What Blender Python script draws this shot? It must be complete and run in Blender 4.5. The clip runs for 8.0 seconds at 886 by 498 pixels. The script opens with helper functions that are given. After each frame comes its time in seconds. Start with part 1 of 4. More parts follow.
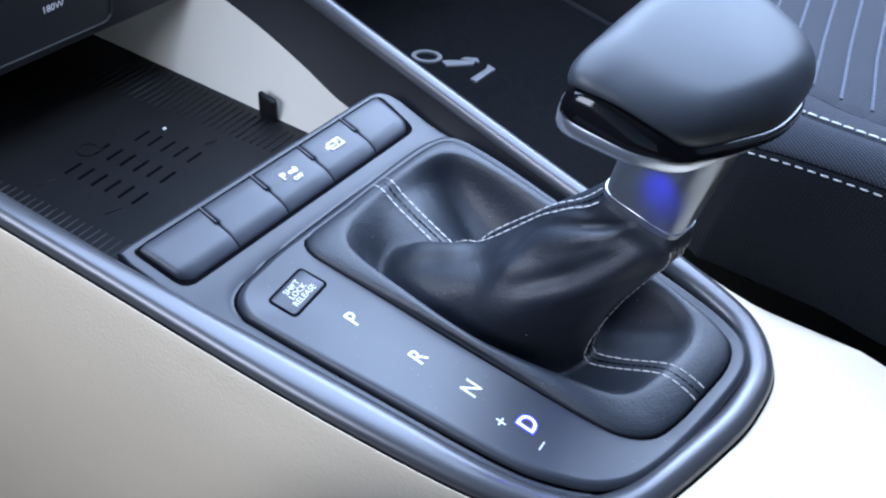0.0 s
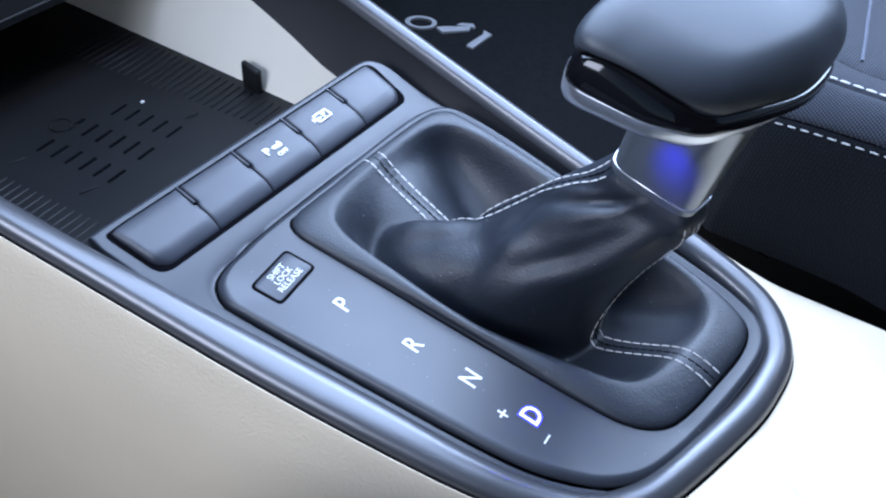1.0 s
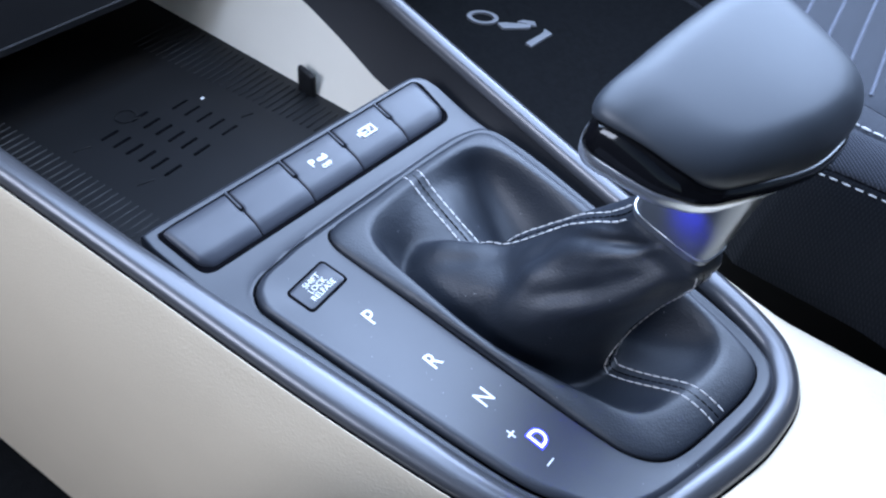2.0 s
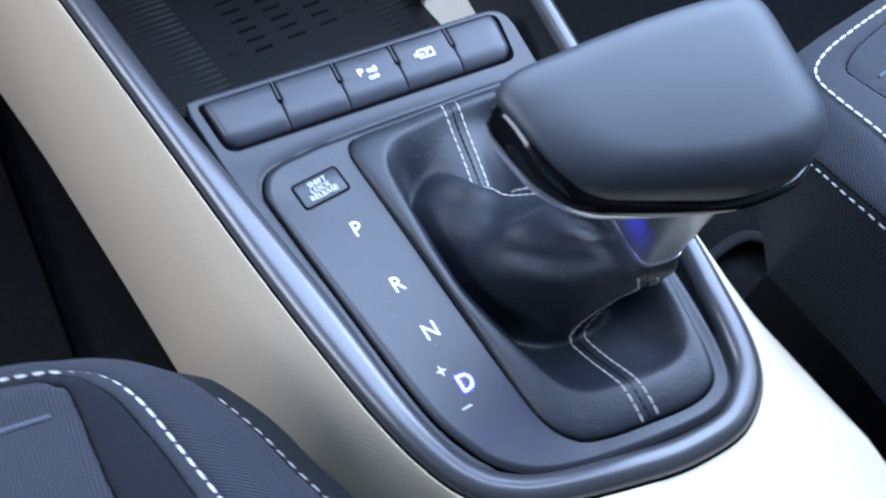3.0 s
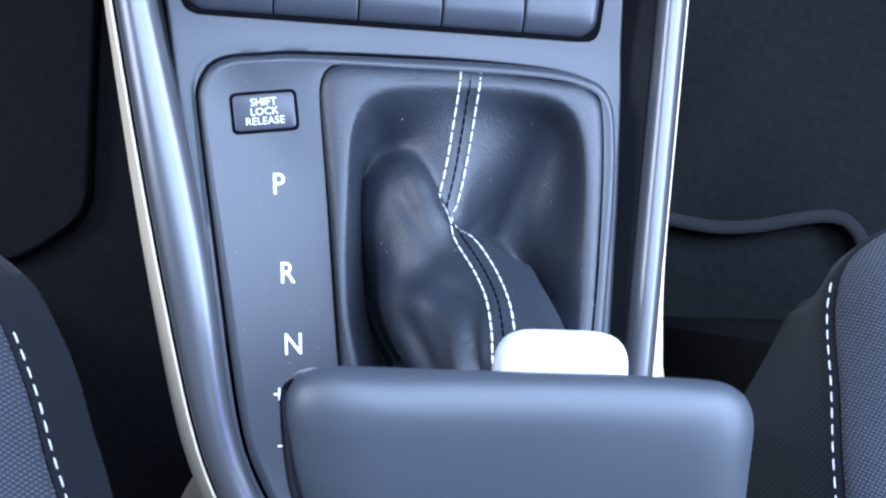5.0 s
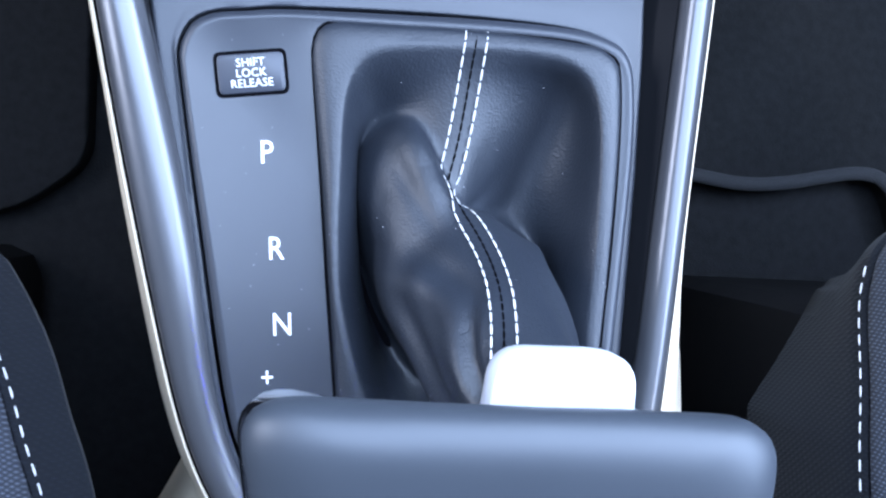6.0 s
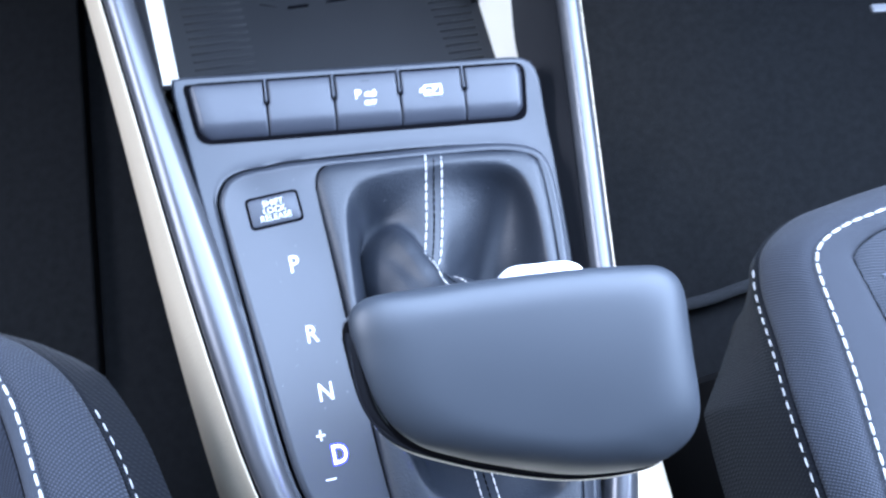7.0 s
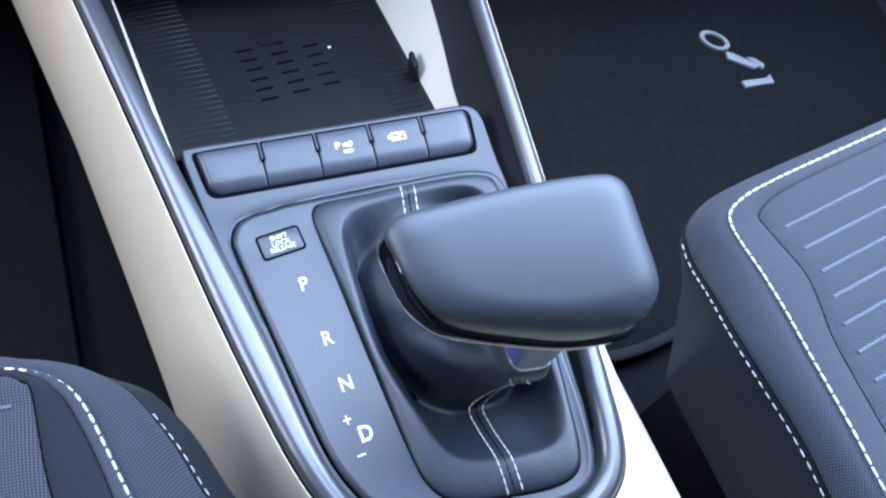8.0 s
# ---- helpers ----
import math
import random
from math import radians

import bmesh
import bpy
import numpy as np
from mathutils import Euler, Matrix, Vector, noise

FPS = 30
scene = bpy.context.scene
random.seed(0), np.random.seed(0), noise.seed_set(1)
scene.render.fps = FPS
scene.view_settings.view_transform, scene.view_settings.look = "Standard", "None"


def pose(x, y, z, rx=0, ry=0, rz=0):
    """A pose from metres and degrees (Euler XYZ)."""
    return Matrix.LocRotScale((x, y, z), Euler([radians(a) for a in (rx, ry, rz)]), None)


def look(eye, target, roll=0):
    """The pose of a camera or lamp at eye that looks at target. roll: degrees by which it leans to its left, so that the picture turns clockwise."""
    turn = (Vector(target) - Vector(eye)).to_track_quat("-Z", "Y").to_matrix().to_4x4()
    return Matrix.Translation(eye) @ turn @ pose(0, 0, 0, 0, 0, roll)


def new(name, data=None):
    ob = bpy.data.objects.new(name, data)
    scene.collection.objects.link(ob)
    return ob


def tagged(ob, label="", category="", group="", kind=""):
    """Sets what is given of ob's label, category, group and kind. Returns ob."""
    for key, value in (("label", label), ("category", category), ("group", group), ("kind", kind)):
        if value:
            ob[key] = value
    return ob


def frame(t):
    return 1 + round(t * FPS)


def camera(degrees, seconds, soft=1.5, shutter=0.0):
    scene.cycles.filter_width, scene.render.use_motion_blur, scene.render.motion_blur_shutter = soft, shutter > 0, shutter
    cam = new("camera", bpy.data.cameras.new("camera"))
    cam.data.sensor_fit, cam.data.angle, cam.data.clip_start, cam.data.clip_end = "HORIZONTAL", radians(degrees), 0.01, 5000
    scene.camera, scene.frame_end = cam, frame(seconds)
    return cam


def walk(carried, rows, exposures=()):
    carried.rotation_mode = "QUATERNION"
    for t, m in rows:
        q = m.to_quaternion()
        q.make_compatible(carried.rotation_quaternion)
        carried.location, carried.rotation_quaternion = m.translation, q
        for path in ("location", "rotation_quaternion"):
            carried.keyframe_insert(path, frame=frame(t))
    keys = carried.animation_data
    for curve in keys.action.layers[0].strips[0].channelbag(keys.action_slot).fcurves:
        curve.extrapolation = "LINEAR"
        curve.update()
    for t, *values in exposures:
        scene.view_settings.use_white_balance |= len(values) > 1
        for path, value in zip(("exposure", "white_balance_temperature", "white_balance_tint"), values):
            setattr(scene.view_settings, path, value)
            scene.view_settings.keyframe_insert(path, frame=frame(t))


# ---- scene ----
cam = camera(52.0, 8.0, 2.2, 0.35)
PATH = [
    (0, (-0.21425, -0.11987, 0.27594), (-0.03131, -0.02626, 0.05689), 14.465),
    (0.2, (-0.21311, -0.11839, 0.27730), (-0.03076, -0.02529, 0.05666), 14.501),
    (0.5, (-0.20679, -0.11614, 0.27517), (-0.02757, -0.02547, 0.05055), 13.767),
    (0.8, (-0.20379, -0.11246, 0.26471), (-0.02378, -0.02414, 0.03930), 14.833),
    (1, (-0.19680, -0.11110, 0.26074), (-0.01821, -0.02304, 0.03411), 14.338),
    (1.2, (-0.19306, -0.11076, 0.25797), (-0.01447, -0.02353, 0.03142), 14.437),
    (1.5, (-0.19285, -0.11131, 0.26648), (-0.01771, -0.02281, 0.03669), 14.553),
    (1.7, (-0.19288, -0.11105, 0.27260), (-0.02102, -0.02041, 0.04149), 14.884),
    (2.8, (-0.15114, -0.15072, 0.32180), (-0.04152, -0.03541, 0.06747), 13.798),
    (3, (-0.12514, -0.16104, 0.31828), (-0.03074, -0.04700, 0.05735), 14.031),
    (3.2, (-0.11194, -0.15848, 0.32122), (-0.02379, -0.05498, 0.05379), 19.139),
    (3.5, (-0.08935, -0.14931, 0.33283), (-0.01133, -0.05583, 0.05865), 24.469),
    (3.8, (-0.06853, -0.13283, 0.33868), (0.00178, -0.04820, 0.05959), 29.488),
    (4, (-0.05429, -0.11855, 0.33964), (0.00554, -0.04308, 0.05552), 31.201),
    (4.2, (-0.04556, -0.10387, 0.32980), (0.00767, -0.03848, 0.04189), 34.808),
    (4.5, (-0.03646, -0.07402, 0.32063), (0.00903, -0.02813, 0.02767), 43.805),
    (4.7, (-0.03053, -0.05173, 0.31450), (0.01202, -0.02154, 0.01907), 55.310),
    (5.8, (-0.01241, -0.01174, 0.27172), (0.02129, -0.02795, -0.02594), 119.022),
    (6, (-0.01388, -0.01497, 0.27935), (0.01933, -0.02710, -0.01856), 112.915),
    (6.2, (-0.01795, -0.02110, 0.28983), (0.01427, -0.02411, -0.00842), 97.435),
    (6.3, (-0.01820, -0.02544, 0.29739), (0.01127, -0.02221, -0.00115), 85.210),
    (6.5, (-0.02629, -0.04126, 0.31533), (0.00938, -0.01686, 0.01815), 55.558),
    (6.8, (-0.03802, -0.06929, 0.34324), (0.00686, -0.01530, 0.05157), 35.648),
    (7, (-0.04190, -0.08982, 0.35664), (0.01020, -0.01751, 0.07018), 28.618),
    (7.2, (-0.04991, -0.10361, 0.36408), (0.01457, -0.01839, 0.08376), 27.036),
    (7.5, (-0.06446, -0.13066, 0.38004), (0.00697, -0.03240, 0.10573), 23.218),
    (7.8, (-0.07919, -0.15541, 0.38795), (-0.00348, -0.04397, 0.11990), 19.843),
    (8, (-0.09004, -0.17260, 0.39150), (-0.00766, -0.05430, 0.12841), 19.749),
]
EXPOSURES = [(0, 0.30), (1.7, 0.33), (2.8, 0.30), (3.5, 0.4), (4.0, 0.65), (4.7, 0.75), (5.8, 0.75), (6.5, 0.9), (7.0, 1.05), (7.5, 0.9), (8, 0.8)]
walk(cam, [(t, look(eye, target, roll)) for t, eye, target, roll in PATH], EXPOSURES)

# ---- light ----
# Daylight through the windscreen and the side windows of the cabin.
world = bpy.data.worlds.new("sky")
scene.world = world
world.use_nodes = True
wn = world.node_tree
sky = wn.nodes.new("ShaderNodeTexSky")
sky.sky_type, sky.sun_disc = "NISHITA", False
sky.sun_elevation, sky.sun_rotation = radians(50), radians(60)
wn.links.new(sky.outputs[0], wn.nodes["Background"].inputs[0])
wn.nodes["Background"].inputs[1].default_value = 0.05


def window_light(name, eye, target, width, height, watts, color):
    data = bpy.data.lights.new(name, "AREA")
    data.shape, data.size, data.size_y = "RECTANGLE", width, height
    data.energy, data.color = watts, color
    ob = new(name, data)
    ob.matrix_world = look(eye, target)
    return ob


COOL = (0.56, 0.75, 1.13)
window_light("windscreen_light", (0.18, 0.38, 0.60), (0.10, 0.02, -0.03), 1.06, 1.05, 25.5, COOL)
window_light("driver_window_light", (-0.74, 0.20, 0.43), (0, 0.12, 0.0), 0.56, 0.30, 5.2, (0.70, 0.78, 0.99))
window_light("passenger_window_light", (0.74, 0.04, 0.50), (0, -0.06, 0.0), 0.75, 0.36, 9.4, COOL)
sun_data = bpy.data.lights.new("sun", "SUN")
sun_data.energy, sun_data.angle, sun_data.color = 1.0, radians(12), (1.0, 0.95, 0.88)
sun = new("sun", sun_data)
sun.matrix_world = look((0.9, -0.45, 1.15), (0, 0, 0))


lamp_data = bpy.data.lights.new("knob_underlight", "SPOT")
lamp_data.energy, lamp_data.color, lamp_data.spot_size, lamp_data.spot_blend, lamp_data.shadow_soft_size = 0.32, (0.006, 0.006, 1.0), radians(40), 1.0, 0.003
lamp = new("knob_underlight", lamp_data)
lamp.matrix_world = look((0.001, -0.068, 0.097), (0.0225, -0.0725, 0.081))


# ---- materials ----
def material(name, color, rough=0.5, metal=0.0, grain=0.0, grain_size=0.001, mottle=0.08, mottle_size=0.03,
             clear=0.0, sheen=0.0, voronoi=False, rough_var=0.06, spec=None, wrinkle=0.0, wrinkle_size=0.004):
    """Paint, plastic or leather with mottled tone, uneven gloss and a fine relief. Sizes in metres."""
    m = bpy.data.materials.new(name)
    m.use_nodes = True
    n, l = m.node_tree.nodes, m.node_tree.links
    b = n["Principled BSDF"]
    b.inputs["Metallic"].default_value = metal
    b.inputs["Coat Weight"].default_value = clear
    b.inputs["Coat Roughness"].default_value = 0.15
    b.inputs["Sheen Weight"].default_value = sheen
    b.inputs["Specular IOR Level"].default_value = spec if spec is not None else (0.5 if rough < 0.45 else 0.22)
    tc = n.new("ShaderNodeTexCoord")
    big = n.new("ShaderNodeTexNoise")
    big.inputs["Scale"].default_value = 1.0 / mottle_size
    big.inputs["Detail"].default_value = 5.0
    l.new(tc.outputs["Object"], big.inputs["Vector"])
    mix = n.new("ShaderNodeMix")
    mix.data_type = "RGBA"
    mix.inputs[6].default_value = (*[c * (1 - mottle) for c in color], 1)
    mix.inputs[7].default_value = (*[min(1, c * (1 + mottle)) for c in color], 1)
    l.new(big.outputs["Fac"], mix.inputs[0])
    l.new(mix.outputs[2], b.inputs["Base Color"])
    rm = n.new("ShaderNodeMapRange")
    rm.inputs[3].default_value, rm.inputs[4].default_value = rough - rough_var, rough + rough_var
    l.new(big.outputs["Fac"], rm.inputs[0])
    l.new(rm.outputs[0], b.inputs["Roughness"])
    if grain:
        if voronoi:
            g = n.new("ShaderNodeTexVoronoi")
            g.feature = "SMOOTH_F1"
            out = g.outputs["Distance"]
        else:
            g = n.new("ShaderNodeTexNoise")
            g.inputs["Detail"].default_value = 3.0
            out = g.outputs["Fac"]
        g.inputs["Scale"].default_value = 1.0 / grain_size
        l.new(tc.outputs["Object"], g.inputs["Vector"])
        bump = n.new("ShaderNodeBump")
        bump.inputs["Strength"].default_value = grain
        bump.inputs["Distance"].default_value = grain_size * 0.5
        l.new(out, bump.inputs["Height"])
        l.new(bump.outputs[0], b.inputs["Normal"])
        if wrinkle:
            creases = n.new("ShaderNodeTexNoise")
            creases.inputs["Scale"].default_value = 1.0 / wrinkle_size
            creases.inputs["Detail"].default_value = 4.0
            creases.inputs["Distortion"].default_value = 0.6
            l.new(tc.outputs["Object"], creases.inputs["Vector"])
            under = n.new("ShaderNodeBump")
            under.inputs["Strength"].default_value = wrinkle
            under.inputs["Distance"].default_value = wrinkle_size * 0.2
            l.new(creases.outputs["Fac"], under.inputs["Height"])
            l.new(under.outputs[0], bump.inputs["Normal"])
    return m


def woven(name, color, pitch=0.0011, depth=0.6, rough=0.8, angle=0.6, contrast=1.0):
    """Woven seat cloth: two crossed thread waves."""
    m = material(name, color, rough, mottle=0.15, mottle_size=0.02, sheen=0.05, spec=0.12)
    n, l = m.node_tree.nodes, m.node_tree.links
    b = n["Principled BSDF"]
    tc = n.new("ShaderNodeTexCoord")
    mp = n.new("ShaderNodeMapping")
    mp.inputs["Rotation"].default_value = (0.35, 0.3, angle)
    l.new(tc.outputs["Object"], mp.inputs["Vector"])
    waves = []
    for axis in ("X", "Y"):
        w = n.new("ShaderNodeTexWave")
        w.bands_direction = axis
        w.inputs["Scale"].default_value = 0.314 / pitch
        w.inputs["Distortion"].default_value = 0.4
        l.new(mp.outputs[0], w.inputs["Vector"])
        waves.append(w)
    mul = n.new("ShaderNodeMath")
    mul.operation = "MULTIPLY"
    l.new(waves[0].outputs["Fac"], mul.inputs[0])
    l.new(waves[1].outputs["Fac"], mul.inputs[1])
    bump = n.new("ShaderNodeBump")
    bump.inputs["Strength"].default_value = depth
    bump.inputs["Distance"].default_value = pitch * 0.5
    l.new(mul.outputs[0], bump.inputs["Height"])
    l.new(bump.outputs[0], b.inputs["Normal"])
    tone = n.new("ShaderNodeMix")
    tone.data_type = "RGBA"
    tone.inputs[6].default_value = (*[c * (1 - 0.55 * contrast) for c in color], 1)
    tone.inputs[7].default_value = (*[min(1, c * (1 + 0.7 * contrast)) for c in color], 1)
    l.new(mul.outputs[0], tone.inputs[0])
    l.new(tone.outputs[2], b.inputs["Base Color"])
    return m


def glowing(name, color, strength):
    m = bpy.data.materials.new(name)
    m.use_nodes = True
    b = m.node_tree.nodes["Principled BSDF"]
    b.inputs["Base Color"].default_value = (*color, 1)
    b.inputs["Emission Color"].default_value = (*color, 1)
    b.inputs["Emission Strength"].default_value = strength
    return m


PANEL = material("soft_grey_plastic", (0.0275, 0.031, 0.039), 0.37, spec=0.5, grain=0.25, grain_size=0.0004, mottle=0.05)
BUTTON = material("button_plastic", (0.033, 0.0365, 0.047), 0.38, spec=0.55, grain=0.3, grain_size=0.0004, mottle=0.05)
RAIL = material("satin_grey_paint", (0.105, 0.106, 0.114), 0.30, metal=0.55, mottle=0.04, grain=0.05, grain_size=0.0006, clear=0.15)
BLACK = material("black_plastic", (0.010, 0.0102, 0.012), 0.52, spec=0.32, grain=0.3, grain_size=0.0005)
DASHBLACK = material("black_dash_plastic", (0.015, 0.0155, 0.018), 0.47, spec=0.45, grain=0.3, grain_size=0.0005)
GROOVE = material("deep_black_gap", (0.003, 0.003, 0.004), 0.9, mottle=0.02, spec=0.02)
GLOSS = material("piano_black", (0.004, 0.004, 0.005), 0.06, mottle=0.02, clear=0.15, rough_var=0.02)
CHROME = material("satin_chrome", (0.74, 0.76, 0.80), 0.30, metal=0.9, mottle=0.03, rough_var=0.04)
SILVER = material("bright_silver_paint", (0.86, 0.87, 0.90), 0.32, metal=0.35, mottle=0.03)
SATIN = material("satin_silver_paint", (0.25, 0.263, 0.285), 0.33, metal=0.85, mottle=0.04, grain=0.05, grain_size=0.0005)
BEIGE = material("light_grey_leather", (0.725, 0.615, 0.46), 0.50, spec=0.4, grain=0.35, grain_size=0.0011, mottle=0.04, voronoi=True)
TRAYWALL = material("pale_moulded_plastic", (0.86, 0.80, 0.69), 0.55, grain=0.2, grain_size=0.0006, mottle=0.03)
LEATHER = material("black_leather", (0.0135, 0.017, 0.0238), 0.46, spec=0.58, grain=0.32, grain_size=0.0007, mottle=0.15, voronoi=True, wrinkle=0.13, wrinkle_size=0.005)
KNOBSKIN = material("smooth_black_leather", (0.030, 0.035, 0.0425), 0.46, spec=0.5, grain=0.03, grain_size=0.0005, mottle=0.05)
# Flank cloth is coloured far darker than the bolster to stand for shade.
SEATSKIN = woven("shade_dark_flank_cloth", (0.0055, 0.0066, 0.009), pitch=0.0013, depth=0.4, angle=0.8, contrast=0.35)
CLOTH = woven("woven_seat_cloth", (0.043, 0.047, 0.058))
FLATCLOTH = woven("plain_seat_cloth", (0.045, 0.049, 0.059), pitch=0.0006, depth=0.3)
DARKCLOTH = woven("fine_dark_seat_cloth", (0.016, 0.0175, 0.023), pitch=0.0008, depth=0.4, angle=0.2)
INSERT = woven("ribbed_insert_cloth", (0.047, 0.0515, 0.062), pitch=0.0012, depth=0.5, angle=0.1)
# Piping cloth is paler than the insert: ridge highlights put into its colour.
PIPING = woven("highlight_pale_piping_cloth", (0.12, 0.13, 0.16), pitch=0.0008, depth=0.3)
# Footwell shade put into the seat base colour.
SHADOWBLACK = material("shade_black_seat_base", (0.006, 0.006, 0.007), 0.7, spec=0.15, grain=0.3, grain_size=0.0008)
CARPET = material("black_carpet", (0.012, 0.0124, 0.0132), 0.98, grain=1.0, grain_size=0.0012, mottle=0.4, mottle_size=0.006, spec=0.05)
BINDING = woven("black_binding_cloth", (0.03, 0.031, 0.034), pitch=0.0012, depth=0.4)
RUBBER = material("black_rubber", (0.010, 0.0104, 0.0115), 0.47, spec=0.28, grain=0.3, grain_size=0.0005, mottle=0.1)
THREAD = material("pale_thread", (0.58, 0.56, 0.54), 0.6, mottle=0.08, mottle_size=0.002)
WHITE = material("white_print", (0.80, 0.81, 0.83), 0.5, mottle=0.03)
DUST = material("pale_dust", (0.22, 0.22, 0.23), 0.8, mottle=0.1)
GREYPRINT = material("silver_print", (0.29, 0.29, 0.30), 0.5, mottle=0.1)
BLUELIT = glowing("blue_backlight", (0.03, 0.03, 1.0), 1.0)
WHITELIT = glowing("white_backlight", (0.75, 0.78, 1.0), 0.7)
CABIN = material("dark_cabin_trim", (0.03, 0.03, 0.033), 0.8, mottle=0.1)
ROOFLINER = material("grey_roof_lining", (0.25, 0.25, 0.25), 0.9, mottle=0.05)


# ---- mesh helpers (lengths in centimetres, turned to metres on linking) ----
CM = Matrix.Scale(0.01, 4)


def thing(name, label, category, group="", kind=""):
    return tagged(new(name), label, category, group, kind)


def part(name, bm, mat, parent=None, label="", smooth=True, angle=40, kind=""):
    bm.transform(CM)
    bmesh.ops.recalc_face_normals(bm, faces=bm.faces)
    if smooth:
        for f in bm.faces:
            f.smooth = True
        for e in bm.edges:
            if len(e.link_faces) == 2 and e.calc_face_angle(0) > radians(angle):
                e.smooth = False
    me = bpy.data.meshes.new(name)
    bm.to_mesh(me)
    bm.free()
    me.materials.append(mat)
    ob = new(name, me)
    ob.parent = parent
    return tagged(ob, label, kind=kind)


def spline(points, steps=10, closed=False):
    """Catmull-Rom curve through points of any dimension."""
    p = [np.array(q, float) for q in points]
    n, out = len(p), []
    for i in range(n if closed else n - 1):
        if closed:
            a, b, c, d = p[i - 1], p[i], p[(i + 1) % n], p[(i + 2) % n]
        else:
            a, b, c, d = p[max(i - 1, 0)], p[i], p[i + 1], p[min(i + 2, n - 1)]
        for k in range(steps):
            t = k / steps
            out.append(0.5 * (2 * b + (c - a) * t + (2 * a - 5 * b + 4 * c - d) * t * t + (3 * b - a - 3 * c + d) * t ** 3))
    if not closed:
        out.append(p[-1])
    return np.array(out)


def polar(outline, center, count=160):
    """Points of a closed outline at even angles round a centre."""
    o = np.array(outline)[:, :2]
    c = np.array(center)
    a, b = o - c, np.roll(o, -1, 0) - c
    pts = []
    for k in range(count):
        w = 2 * math.pi * k / count
        d = np.array((math.cos(w), math.sin(w)))
        best = 0
        for u, v in zip(a, b):
            e = v - u
            den = d[0] * e[1] - d[1] * e[0]
            if abs(den) < 1e-9:
                continue
            r = (u[0] * e[1] - u[1] * e[0]) / den
            s = (u[0] * d[1] - u[1] * d[0]) / den
            if -1e-6 <= s <= 1 + 1e-6 and r > best:
                best = r
        pts.append(c + best * d)
    return np.array(pts)


def at_height(ring, z):
    z = np.broadcast_to(np.array(z, float), (len(ring),))
    return np.column_stack([np.array(ring)[:, :2], z])


def inset(ring, center, d):
    v = ring[:, :2] - np.array(center)
    r = np.linalg.norm(v, axis=1, keepdims=True)
    return np.array(center) + v * np.maximum(r - d, 0.02) / np.maximum(r, 0.02)


def scaled(ring, center, f):
    return np.array(center) + (ring[:, :2] - np.array(center)) * f


def loft(rings, closed=True, cap_first=False, cap_last=False, bm=None):
    bm = bm or bmesh.new()
    vs = [[bm.verts.new(p) for p in r] for r in rings]
    n = len(vs[0])
    for a, b in zip(vs, vs[1:]):
        for i in range(n if closed else n - 1):
            j = (i + 1) % n
            bm.faces.new((a[i], a[j], b[j], b[i]))
    if cap_first:
        bm.faces.new(vs[0])
    if cap_last:
        bm.faces.new(vs[-1])
    return bm


def rounded_box(cx, cy, cz, sx, sy, sz, r=0.1, seg=2, m=None, bm=None):
    bm = bm or bmesh.new()
    made = bmesh.ops.create_cube(bm, size=1, matrix=Matrix.Diagonal((sx, sy, sz, 1)))
    vs = made["verts"]
    if r > 0:
        es = list({e for v in vs for e in v.link_edges})
        res = bmesh.ops.bevel(bm, geom=es, offset=r, segments=seg, affect="EDGES", profile=0.5)
        vs = list({v for f in res["faces"] for v in f.verts} | {v for v in vs if v.is_valid})
    move = Matrix.Translation((cx, cy, cz)) @ (m or Matrix())
    bmesh.ops.transform(bm, matrix=move, verts=vs)
    return bm


def slab(outline, z0, z1, bevel=0.06, bm=None):
    """An upright slab over an outline with a bevelled upper rim."""
    o = np.array(outline, float)[:, :2]
    c = o.mean(0)
    r = np.linalg.norm(o - c, axis=1, keepdims=True)
    small = c + (o - c) * np.maximum(r - bevel, 0.01) / r
    mid = c + (o - c) * np.maximum(r - bevel * 0.3, 0.01) / r
    return loft([at_height(o, z0), at_height(o, z1 - bevel), at_height(mid, z1 - bevel * 0.3), at_height(small, z1)],
                cap_first=True, cap_last=True, bm=bm)


def corner_rounded(points, radius, seg=5):
    """A polygon with filleted corners."""
    p = [np.array(q, float) for q in points]
    out = []
    for i, b in enumerate(p):
        a, c = p[i - 1], p[(i + 1) % len(p)]
        u, v = (a - b) / np.linalg.norm(a - b), (c - b) / np.linalg.norm(c - b)
        r = radius[i] if hasattr(radius, "__len__") else radius
        s, e = b + u * r, b + v * r
        for k in range(seg + 1):
            t = k / seg
            out.append((1 - t) ** 2 * s + 2 * t * (1 - t) * b + t * t * e)
    return np.array(out)


